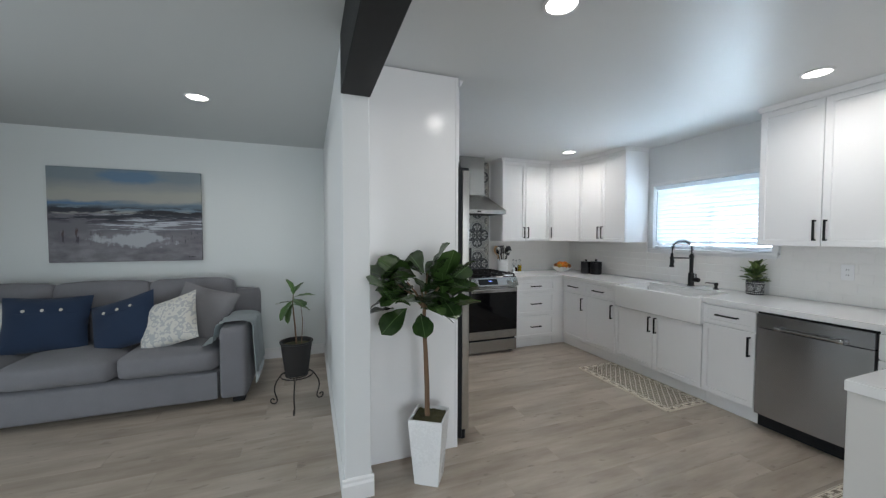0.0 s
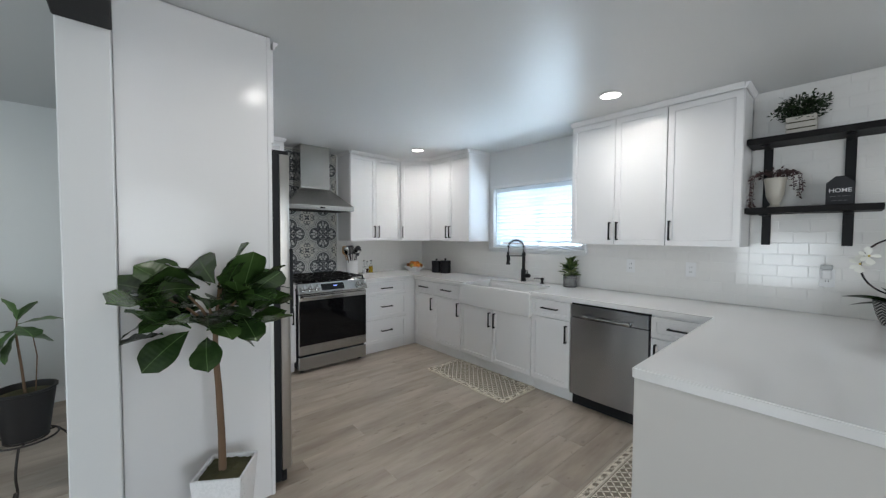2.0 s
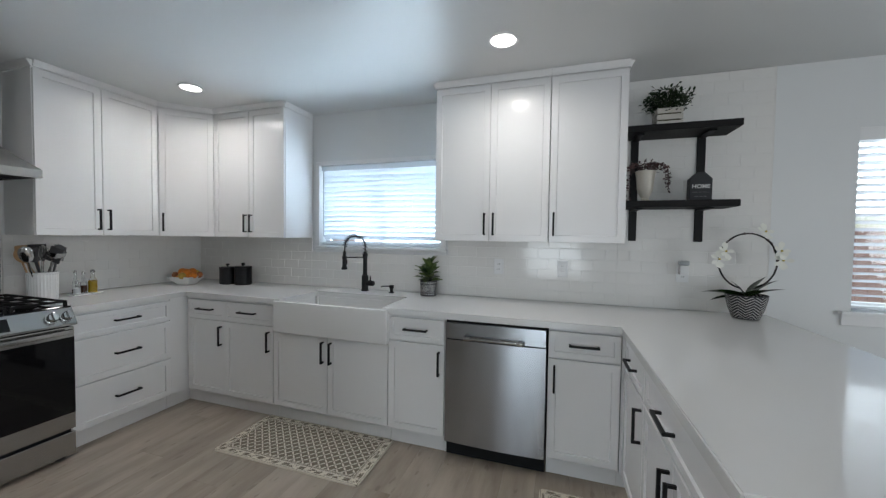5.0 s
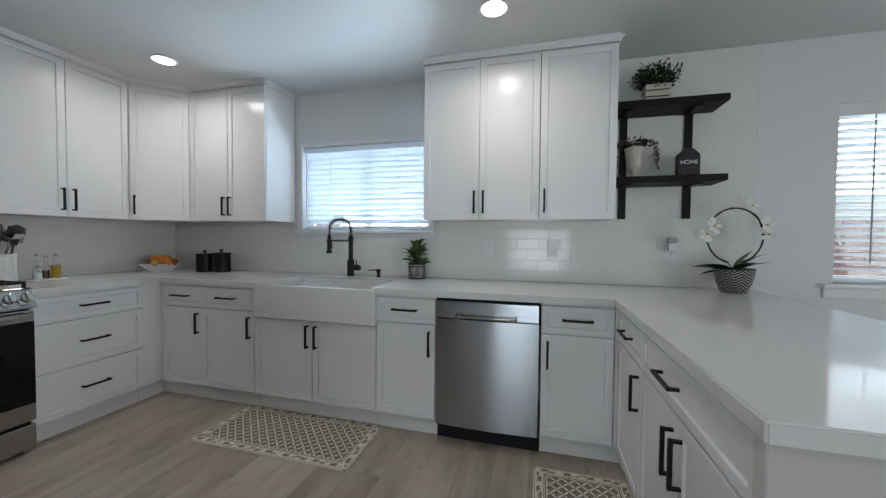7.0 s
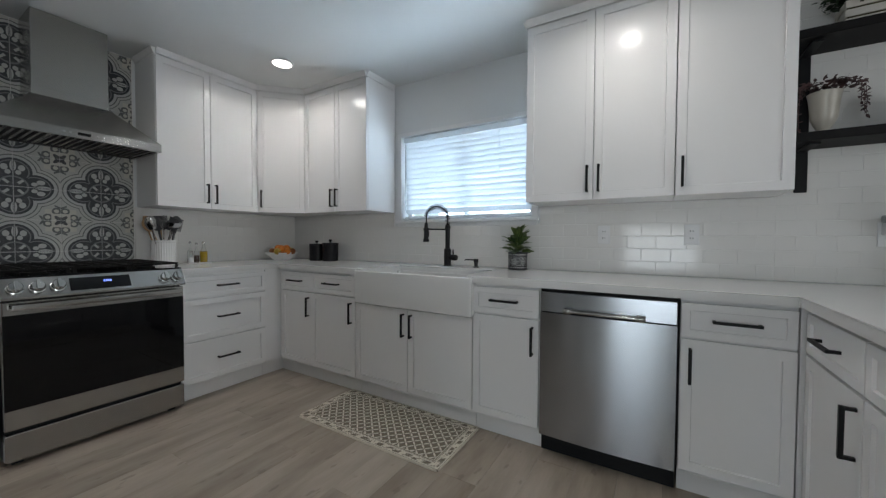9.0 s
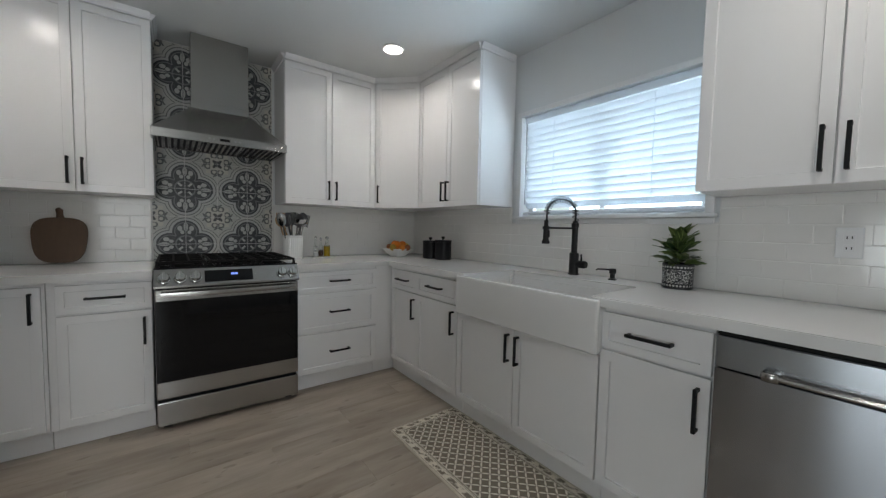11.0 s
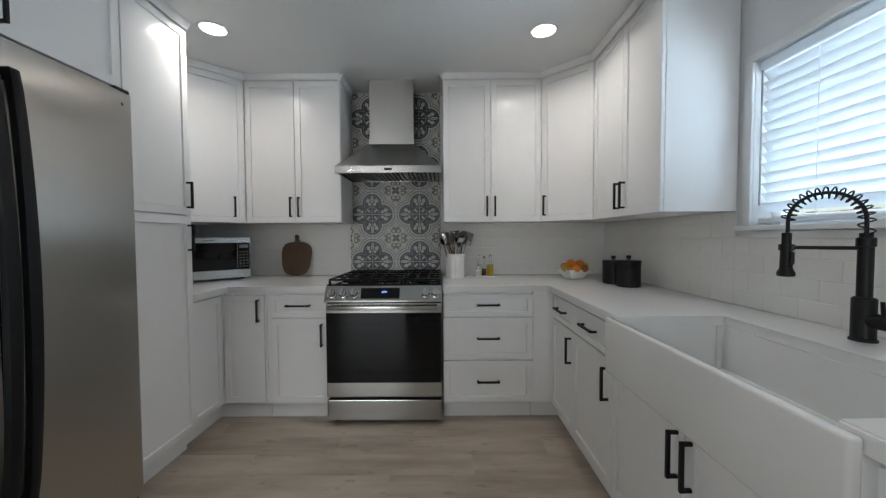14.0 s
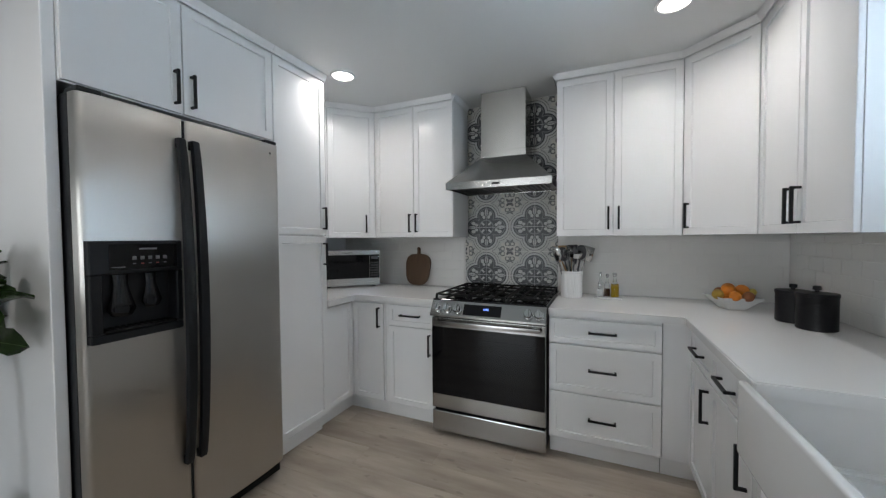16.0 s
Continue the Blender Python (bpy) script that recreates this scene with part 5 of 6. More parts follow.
def motif_mat(name, kind):
    """Black glazed pot with white painted ornament."""
    m, tree, p = base_mat(name)
    sep = tree.nodes.new("ShaderNodeSeparateXYZ")
    tc = tree.nodes.new("ShaderNodeTexCoord")
    tree.links.new(tc.outputs["Object"], sep.inputs[0])
    x, y, z = (Ex(tree, sep.outputs[i]) for i in range(3))
    ang = y.op('ARCTAN2', x)
    vn = Ex(tree, noise_tex(tree, coords(tree), 60.0, 1.0))
    if kind == "floral":
        dot = lambda zc: hyp((ang * (28 / (2 * math.pi))).op('FRACT') - 0.5, (z - zc) / 0.0145).lt(0.34)
        q = (ang * (7 / (2 * math.pi))).op('FRACT') - 0.5
        flower = hyp(q * 1.0, (z - 0.058) / 0.085)
        petals = (flower + (q.op('ARCTAN2', (z - 0.058) / 0.085) * 7.0).op('SINE') * 0.05).near(0.21, 0.05).hi(flower.lt(0.08))
        swirl = ((vn * 34.0).op('SINE')).gt(0.62) * flower.gt(0.30) * z.gt(0.027) * z.lt(0.092)
        fac = dot(0.0165).hi(dot(0.1035)).hi(petals * z.near(0.058, .032)).hi(swirl)
    else:
        q = (ang * (8 / (2 * math.pi))).op('PINGPONG', 0.5)
        fac = (((z * 62.0 + q * 3.0)).op('FRACT')).gt(0.66)
        fac = fac * z.gt(0.006) * z.lt(0.138)
    tree.links.new(mixcol(tree, fac * ((vn - 0.5) * 0.3 + 0.9), (0.010, 0.011, 0.014), (0.48, 0.48, 0.47)), p.inputs["Base Color"])
    p.inputs["Roughness"].default_value = 0.4
    return m


cpnt = thing("counter_plant", ident(3.685, 2.015, TOP), "leafy plant in a black and white floral pot", "potted plant")
part("pot", lathebm([(.060, 0), (.064, .003), (.066, .118), (.064, .120), (.058, .120), (.057, .10), (.0001, .10)], 32), motif_mat("floral_pot", "floral"), cpnt, "black pot with white floral ornament", smooth=40)
part("soil", lathebm([(.0001, .106), (.058, .104)], 20, False), M_SOIL, cpnt)
lc = leaf_mesh("leaf", M_LEAF3, length=.130, width=.068, droop=.42, fold=.22, wave=.003, shape="lance")
for k in range(40):
    u = k / 40
    put_leaf(cpnt, lc, (rnd.uniform(-.02, .02), rnd.uniform(-.02, .02), .105 + .13 * u), k * 137.5, 12 + 62 * u + rnd.uniform(-12, 12), rnd.uniform(-40, 40), rnd.uniform(.7, 1.1) * (1 - .22 * u))
bm = bmesh.new()
tube(bm, [(0, 0, .10), (0, .004, .24)], [.006, .003], 6)
part("stem", bm, M_LEAF2, cpnt)


def foliage(name, mat_, count, size, centre, radii, seed, parent, label=""):
    """A crown of many small separate leaves inside an uneven ellipsoid."""
    rr = random.Random(seed)
    bm = bmesh.new()
    for _ in range(count):
        d = Vector((rr.gauss(0, 1), rr.gauss(0, 1), rr.gauss(0, 1))).normalized()
        k = rr.uniform(.35, 1.0) * (0.8 + .35 * noise.noise(d * 2.3))
        at = Vector(centre) + Vector((d.x * radii[0], d.y * radii[1], d.z * radii[2])) * k
        m = Matrix.Translation(at) @ pose(0, 0, 0, rr.uniform(-60, 60), rr.uniform(-60, 30), math.degrees(math.atan2(d.y, d.x)) + rr.uniform(-60, 60))
        leaf_bm(size * rr.uniform(.7, 1.3), size * .5, droop=.3, fold=.2, nl=3, bm=bm, m=m, shape="lance")
    return part(name, bm, mat_, parent, label)


M_CRATE = pbr("whitewashed_wood", (0.56, 0.53, 0.48), 0.75, var=0.12, vscale=10, gscale=80, bump=0.3, stretch=(8, 1, 8))
cr = thing("crate_planter", ident(3.68, .41, 2.0765), "whitewashed slatted wooden crate with boxwood greenery", "planter")
for sgn in (-1, 1):
    for z in (.004, .044, .084):
        part("slat", boxbm((sgn * .055 - .004, -.072, z), (sgn * .055 + .004, .072, z + .032), 0.0015), M_CRATE, cr)
        part("slat", boxbm((-.050, sgn * .067 - .004, z), (.050, sgn * .067 + .004, z + .032), 0.0015), M_CRATE, cr)
part("crate_floor", boxbm((-.05, -.062, 0), (.05, .062, .006)), M_CRATE, cr)
part("soil", boxbm((-.05, -.062, .0065), (.05, .062, .095), .004), M_SOIL, cr)
foliage("greenery", M_BUSH, 900, .025, (0, 0, .175), (.115, .165, .115), 3, cr, "dense dark green small-leaved foliage")
va = thing("vase_plant", ident(3.675, .525, 1.6125), "cream footed vase with trailing burgundy foliage", "potted plant")
M_CREAM = pbr("cream_ceramic", (0.56, 0.52, 0.45), 0.3, var=0.05, bump=0.03)
part("vase", lathebm([(.038, 0), (.040, .007), (.026, .016), (.022, .028), (.033, .044), (.047, .08), (.051, .13), (.057, .180), (.061, .198), (.057, .200), (.048, .188), (.0001, .18)], 30), M_CREAM, va, smooth=40)
foliage("greenery", M_STRING, 170, .026, (0, 0, .225), (.085, .13, .045), 9, va, "burgundy and green small leaves")
for k, (ay, len_, ax) in enumerate(((-.115, .15, -.05), (-.125, .12, .0), (.12, .22, -.05), (.13, .24, .02), (.10, .20, -.07), (-.09, .10, -.08))):
    bm = bmesh.new()
    pts = [(0, 0, .20), (ax * .6, ay * .6, .245), (ax, ay, .215), (ax * 1.02, ay * 1.05, .215 - len_ * .55), (ax, ay * 1.04, max(.0, .215 - len_))]
    tube(bm, pts, .0014, 5)
    rr = random.Random(k)
    for j in range(22):
        u = .25 + .75 * j / 21 * .99
        i = min(int(u * 4), 3)
        c = Vector(pts[i]).lerp(Vector(pts[i + 1]), u * 4 - i)
        leaf_bm(rr.uniform(.016, .028), .012, nl=3, bm=bm, m=Matrix.Translation(c) @ pose(0, 0, 0, rr.uniform(-90, 90), rr.uniform(-30, 60), rr.uniform(0, 360)), shape="lance")
    part("trailing_vine", bm, M_STRING, va)

# house-shaped sign
M_SIGN = pbr("charcoal_sign", (0.016, 0.017, 0.021), 0.6, var=0.15, bump=0.05)
M_WHITE = pbr("white_print", (0.75, 0.75, 0.75), 0.6, var=0.02, bump=0)
sg = thing("home_sign", pose(3.655, .228, 1.6125, 0, 0, -90), "black house-shaped block sign lettered HOME", "sign")
bm = bmesh.new()
pr = [(-.060, 0), (.060, 0), (.060, .136), (.020, .176), (-.020, .176), (-.060, .136)]
a = [bm.verts.new((x, -.022, z)) for x, z in pr]
b = [bm.verts.new((x, .034, z)) for x, z in pr]
for i in range(6):
    bm.faces.new((a[i], a[(i + 1) % 6], b[(i + 1) % 6], b[i]))
bm.faces.new(list(reversed(a)))
bm.faces.new(b)
bmesh.ops.recalc_face_normals(bm, faces=bm.faces)
bmesh.ops.bevel(bm, geom=list(bm.edges), offset=.002, segments=1, affect='EDGES')
part("block", bm, M_SIGN, sg)


def lettering(text, size, parent, m, material, name="lettering"):
    cu = bpy.data.curves.new("lettering", 'FONT')
    cu.body, cu.size, cu.extrude, cu.align_x = text, size, .0006, 'CENTER'
    cu.offset = size * .012
    tmp = new("lettering_source", cu)
    me = bpy.data.meshes.new_from_object(tmp.evaluated_get(bpy.context.evaluated_depsgraph_get()))
    bpy.data.objects.remove(tmp)
    me.materials.append(material)
    ob = new(name, me)
    ob.parent = parent
    ob.matrix_local = m
    return ob


lettering("HOME", .034, sg, pose(0, -.0228, .078, 90, 0, 0), M_WHITE)
for z, w in ((.052, .085), (.026, .07)):
    bm = bmesh.new()
    x = -w / 2
    rr = random.Random(int(z * 1000))
    while x < w / 2:
        l = rr.uniform(.012, .026)
        box(bm, (x, -.0229, z), (min(x + l, w / 2), -.0222, z + .0035))
        x += l + .007
    part("script_line", bm, M_DIM, sg)

# orchid
oc = thing("orchid", ident(3.625, -.02, TOP), "white orchid trained on a ring in a zigzag pot", "potted plant")
part("pot", lathebm([(.058, 0), (.066, .004), (.088, .06), (.100, .115), (.103, .142), (.100, .145), (.094, .14), (.088, .12), (.0001, .118)], 36), motif_mat("zigzag_pot", "zigzag"), oc, "black bowl with white zigzag pattern", smooth=40)
part("soil", lathebm([(.0001, .13), (.06, .128), (.092, .122)], 24, False), M_SOIL, oc)
OM = ident(0, 0, .135, 8)
bm = bmesh.new()
ring_pts = [(0, .155 * math.sin(radians(a)), .205 - .195 * 0 - .165 * math.cos(radians(a)) + .0) for a in range(12, 349, 8)]
tube(bm, ring_pts, .0048, 6)
part("ring_support", bm, M_FAUCET, oc, "thin dark support ring", smooth=60, m=OM)
bm = bmesh.new()
tube(bm, [(.006 * math.sin(i * 1.1), y * 1.0 + .005 * math.cos(i * 1.3), z) for i, (x, y, z) in enumerate(ring_pts)], .0026, 5)
for i in (8, 14, 20, 26, 32):
    x, y, z = ring_pts[i]
    lathe(bm, [(.0001, z - .008), (.008, z - .004), (.008, z + .004), (.0001, z + .008)], 8, (0, y), False)
part("flower_stem", bm, M_STRING, oc, smooth=60, m=OM)
lo_ = leaf_mesh("leaf", M_FICUS, length=.20, width=.095, droop=.35, fold=.18, shape="lance")
for az, el, s in ((85, 16, 1.15), (98, 4, 1.0), (-80, 44, 1.0), (-100, 30, .95), (200, 35, .8), (75, 62, .6), (-70, 60, .85)):
    put_leaf(oc, lo_, (0, 0, .125), az, el, rnd.uniform(-20, 20), s)
M_PETAL = pbr("white_petal", (0.78, 0.78, 0.72), 0.5, var=0.06, vscale=30, bump=0.05)
M_PISTIL = pbr("yellow_orchid_lip", (0.65, 0.50, 0.10), 0.5, var=0.2)
fb_ = bmesh.new()
for k, (s, wd) in enumerate(((1, .8), (.9, .45), (1, .8), (.9, .42), (.9, .42))):
    an = (0, 62, 180, 125, 270)[k]
    leaf_bm(.042 * s, .052 * wd, droop=-.3, fold=.1, nl=5, bm=fb_, m=pose(0, 0, 0, 0, 0, an) @ pose(.002, 0, 0, 0, 0, 0))
me_f = bpy.data.meshes.new("flower")
fb_.to_mesh(me_f)
fb_.free()
me_f.materials.append(M_PETAL)
for y, z, az, tilt in ((.160, .215, 172, 84), (.128, .262, 196, 72), (-.075, .380, 195, 62), (-.160, .270, 190, 80), (-.172, .215, 168, 94)):
    fl = new("flower", me_f)
    fl.parent = oc
    fl.matrix_local = OM @ pose(-.018, y, z, 0, 0, az - 180) @ pose(0, 0, 0, 0, -tilt, 0) @ Matrix.Scale(1.22, 4)
    part("lip", lathebm([(.0001, 0), (.0045, .001), (.004, .007), (.0001, .010)], 10, False), M_PISTIL, fl, smooth=60)

# ---- things on the worktops ----
M_CAN = pbr("black_ribbed_canister", (0.008, 0.008, 0.010), 0.42, var=0.15, bump=0.03)
M_CAN.node_tree.nodes["Principled BSDF"].inputs["Specular IOR Level"].default_value = 0.25
for cx, cy, s, lab in ((3.575, 3.945, 1.0, "black ribbed lidded kitchen canister near the corner"), (3.60, 3.79, 1.06, "slightly larger black ribbed lidded kitchen canister")):
    c = thing("canister", ident(cx, cy, TOP), lab, "canister", "black canisters")
    prof = [(.063 * s, 0), (.067 * s, .004)]
    for k in range(9):
        prof += [(.067 * s, .015 + k * .013), (.0663 * s, .018 + k * .013), (.067 * s, .021 + k * .013)]
    prof += [(.067 * s, .142 * s)]
    part("jar", lathebm(prof, 32), M_CAN, c, smooth=30)
    lid = part("lid", lathebm([(.069 * s, .1425 * s), (.070 * s, .147 * s), (.068 * s, .157 * s), (.02, .160 * s), (.0001, .160 * s)], 32), M_CAN, c, smooth=40)
    part("knob", lathebm([(.008, .160 * s), (.008, .168 * s), (.015, .170 * s), (.015, .184 * s), (.012, .187 * s), (.0001, .187 * s)], 18), M_CAN, lid, smooth=40)

bw = thing("fruit_bowl", ident(3.41, 4.235, TOP, 14), "white square flared ceramic bowl holding fruit", "bowl")
bm = bmesh.new()
l0, h0 = frustum(bm, .0, .075, .046, .108)
i0 = [bm.verts.new((x * .102, y * .102, .075)) for x, y in ((-1, -1), (1, -1), (1, 1), (-1, 1))]
i1 = [bm.verts.new((x * .042, y * .042, .010)) for x, y in ((-1, -1), (1, -1), (1, 1), (-1, 1))]
bm.faces.new(list(reversed(l0)))
bm.faces.new(i1)
for p, q in ((h0, i0), (i0, i1)):
    for i in range(4):
        bm.faces.new((p[i], p[(i + 1) % 4], q[(i + 1) % 4], q[i]))
bmesh.ops.recalc_face_normals(bm, faces=bm.faces)
bmesh.ops.bevel(bm, geom=list(bm.edges), offset=.002, segments=2, affect='EDGES')
part("dish", bm, M_CERAMIC, bw)
M_ORANGE = pbr("orange_peel", (0.62, 0.185, 0.012), 0.42, var=0.12, vscale=12, gscale=260, bump=0.35)
M_MANGO = pbr("ripe_mango", (0.40, 0.26, 0.04), 0.4, var=0.25, vscale=10, bump=0.1)
M_PEACH = pbr("red_brown_pear", (0.27, 0.085, 0.022), 0.45, var=0.3, vscale=14, bump=0.1)
M_BANANA = pbr("banana_skin", (0.62, 0.48, 0.08), 0.45, var=0.2, vscale=16, bump=0.08)
FRUIT = [(-.040, -.034, .055, .034, "orange"), (.038, -.038, .055, .034, "orange"), (.040, .038, .055, .034, "orange"), (-.036, .040, .055, .034, "orange"),
         (-.092, -.030, .088, .030, "mango"), (.094, .004, .088, .031, "pear"), (.030, -.094, .086, .029, "pear"), (-.020, .094, .086, .029, "pear"), (-.036, -.092, .088, .029, "orange"),
         (-.034, -.022, .112, .036, "orange"), (.040, -.018, .111, .035, "orange"), (.004, .046, .112, .035, "orange")]
KINDS = {"orange": (M_ORANGE, "ripe orange piled in the white bowl"), "mango": (M_MANGO, "yellow-green mango in the white bowl"), "pear": (M_PEACH, "small red-brown pear in the white bowl")}
for k, (x, y, z, r, nm) in enumerate(FRUIT):
    mt, lab = KINDS[nm]
    bm = bmesh.new()
    bmesh.ops.create_uvsphere(bm, u_segments=20, v_segments=14, radius=r)
    for v in bm.verts:
        v.co.z *= .93
        q = v.co.xy.length / r
        v.co.z -= .12 * r * max(0, 1 - q * 3.2) * (1 if v.co.z > 0 else -1)
        v.co *= 1 + .02 * noise.noise(v.co * 20 + Vector((k, 0, 0)))
    solo(nm, bm, mt, ident(3.41, 4.235, TOP, 14) @ pose(x, y, z - .002, k * 40, k * 25, 0), lab, nm, "fruit in the bowl", smooth=60)
bm = bmesh.new()
tube(bm, [(.02 + .06 * math.cos(t), .04 + .06 * math.sin(t), .098 + .01 * math.sin(t)) for t in [i * .16 for i in range(-2, 9)]], [.005, .011, .015, .017, .0175, .0175, .017, .015, .011, .006, .005], 8)
solo("banana", bm, M_BANANA, ident(3.41, 4.235, TOP, -40), "yellow banana lying on the fruit", "banana", "fruit in the bowl", smooth=60)

ck = thing("utensil_crock", ident(2.508, 4.345, TOP), "white fluted ceramic crock holding cooking utensils", "crock")
bm = bmesh.new()
n = 60
prof = [(.071, 0), (.073, .003), (.074, .172), (.077, .175), (.077, .188), (.071, .188), (.069, .02), (.0001, .02)]
rings = []
for j, (r, z) in enumerate(prof):
    flu = 1 if j in (1, 2) else 0
    rings.append([bm.verts.new(((r - (.002 if flu and i % 2 else 0)) * math.cos(2 * math.pi * i / n), (r - (.002 if flu and i % 2 else 0)) * math.sin(2 * math.pi * i / n), z)) for i in range(n)])
for a, b in zip(rings, rings[1:]):
    for i in range(n):
        bm.faces.new((a[i], a[(i + 1) % n], b[(i + 1) % n], b[i]))
bm.faces.new(rings[0])
part("jar", bm, M_CERAMIC, ck)
M_WOOD = pbr("utensil_wood", (0.42, 0.26, 0.13), 0.6, var=0.2, vscale=8, gscale=60, bump=0.15)
M_GREYPL = pbr("dark_grey_nylon", (0.05, 0.05, 0.055), 0.5, var=0.1)


def utensil(name, m, headmat, stemmat, head, label):
    u = thing(name, m, label, name.replace("_", " "), "utensils in the crock")
    bm = bmesh.new()
    tube(bm, [(0, 0, 0), (0, 0, .20)], [.005, .004], 8)
    part("stem", bm, stemmat, u, smooth=60)
    bm = bmesh.new()
    if head == "spoon":
        bmesh.ops.create_uvsphere(bm, u_segments=14, v_segments=10, radius=1.0)
        for v in bm.verts:
            v.co = Vector((v.co.x * .030, v.co.y * .009 + .010 * (v.co.x ** 2), v.co.z * .042 + .235))
    elif head == "ladle":
        lathe(bm, [(.0001, .205), (.022, .209), (.034, .225), (.038, .243), (.036, .243), (.030, .228), (.0001, .212)], 20, (0, -.012), False)
    elif head == "turner":
        box(bm, (-.034, -.003, .195), (.034, .003, .275), .002)
    else:
        for k in range(7):
            a = k * math.pi / 7
            tube(bm, [(.004 * math.cos(a), .004 * math.sin(a), .19)] + [(.028 * math.sin(math.pi * i / 8) * math.cos(a), .028 * math.sin(math.pi * i / 8) * math.sin(a), .19 + .085 * i / 8) for i in range(1, 9)], .0012, 4)
    part("head", bm, headmat, u, smooth=50)


for k, (az, tl, nm, hm, sm_, hd_, lab) in enumerate(((170, 15, "wooden_spoon", M_WOOD, M_WOOD, "spoon", "wooden cooking spoon standing in the crock"), (210, 17, "serving_spoon", M_CHROME, M_CHROME, "spoon", "steel serving spoon standing in the crock"),
                                                   (280, 13, "ladle", M_CHROME, M_CHROME, "ladle", "steel ladle standing in the crock"), (20, 16, "turner", M_CHROME, M_CHROME, "turner", "steel turner leaning in the crock"),
                                                   (330, 9, "nylon_spoon", M_GREYPL, M_GREYPL, "spoon", "dark nylon spoon standing in the crock"), (90, 6, "spatula", M_GREYPL, M_WOOD, "turner", "dark spatula with wooden handle"),
                                                   (130, 12, "wooden_turner", M_WOOD, M_WOOD, "turner", "wooden turner standing in the crock"), (250, 7, "whisk", M_CHROME, M_CHROME, "whisk", "wire whisk standing in the crock"),
                                                   (40, -19, "nylon_spoon", M_GREYPL, M_GREYPL, "spoon", "dark nylon spoon leaning on the rim"), (110, -21, "nylon_turner", M_GREYPL, M_GREYPL, "turner", "dark nylon turner leaning on the rim"),
                                                   (350, -22, "wooden_spoon", M_WOOD, M_WOOD, "spoon", "wooden spoon leaning on the rim"), (180, -20, "steel_spoon", M_CHROME, M_CHROME, "spoon", "steel spoon leaning on the rim"),
                                                   (300, -15, "nylon_ladle", M_GREYPL, M_GREYPL, "ladle", "dark nylon ladle in the crock"))):
    r = .026
    utensil(nm, ident(2.508 + r * math.cos(radians(az)), 4.345 + r * math.sin(radians(az)) * .8, TOP + .0215) @ pose(0, 0, 0, 0, 0, az) @ pose(0, 0, 0, 0, tl, 0) @ pose(0, 0, 0, 0, 0, 90 + k * 30) @ Matrix.Scale(1.28, 4), hm, sm_, hd_, lab)

M_CLEAR = glass_mat()
M_CLEAR.name = "bottle_glass"
M_OIL = pbr("olive_oil", (0.42, 0.28, 0.02), 0.12, var=0.05, bump=0)
M_VIN = pbr("dark_vinegar", (0.05, 0.022, 0.012), 0.12, var=0.05, bump=0)
tray = solo("condiment_tray", boxbm((-.085, -.045, 0), (.085, .045, .010), .004, 2), M_CERAMIC, ident(2.745, 4.365, TOP), "small white rectangular tray with condiment bottles", "tray")
for bx, by, r, h, fill, fm, lab in ((-.05, -.005, .020, .075, .04, M_TRIM, "short clear glass salt shaker on the tray"), (-.045, .022, .018, .15, .03, M_VIN, "slim glass bottle on the tray"),
                                    (-.003, .012, .019, .14, .055, M_VIN, "slim glass bottle of dark vinegar"), (.045, .0, .026, .15, .085, M_OIL, "square glass bottle of olive oil")):
    b = thing("condiment_bottle", ident(2.745 + bx, 4.365 + by, TOP + .0103), lab, "bottle", "condiment bottles")
    g = part("glass", lathebm([(r * .9, 0), (r, .004), (r, h * .58), (r * .45, h * .72), (r * .38, h * .95), (r * .5, h * .96), (r * .5, h)], 20), M_CLEAR, b, smooth=40)
    g.visible_shadow = False
    part("contents", lathebm([(r * .86, .003), (r * .88, .006), (r * .88, fill)], 18), fm, b, smooth=40)
    part("cap", lathebm([(r * .55, h + .0005), (r * .55, h + .012), (r * .3, h + .02)], 14), M_CHROME, b, smooth=40)

# cutting board leaning on the tiles
M_BOARD = pbr("walnut_board", (0.105, 0.058, 0.031), 0.5, var=0.5, vscale=6, gscale=40, bump=0.15, stretch=(6, 1, 1))
bm = bmesh.new()
out = []
for i in range(40):
    t = 2 * math.pi * i / 40
    c, s = math.cos(t), math.sin(t)
    rr_ = (abs(c) ** 3.2 + abs(s) ** 3.2) ** (-1 / 3.2)
    x, z = .120 * rr_ * c, .150 + .140 * rr_ * s
    x *= 1 + .10 * (z - .15) / .14
    out.append((x, z))
fr_ = [bm.verts.new((x, -.009, z)) for x, z in out]
bk_ = [bm.verts.new((x, .009, z)) for x, z in out]
bm.faces.new(fr_)
bm.faces.new(list(reversed(bk_)))
for i in range(40):
    bm.faces.new((fr_[i], bk_[i], bk_[(i + 1) % 40], fr_[(i + 1) % 40]))
bmesh.ops.recalc_face_normals(bm, faces=bm.faces)
cb = thing("cutting_board", ident(1.185, 4.475, TOP - .008 + .004) @ pose(0, 0, .002, -9, 0, 0), "apple-shaped walnut cutting board leaning on the tiles", "cutting board")
part("board", bm, M_BOARD, cb, smooth=40)
bm = bmesh.new()
tube(bm, [(0, 0, .288), (-.002, 0, .31), (-.004, 0, .335), (-.012, 0, .348)], [.020, .015, .017, .012], 12)
part("stem_handle", bm, M_BOARD, cb, "dark stem-shaped handle", smooth=50)

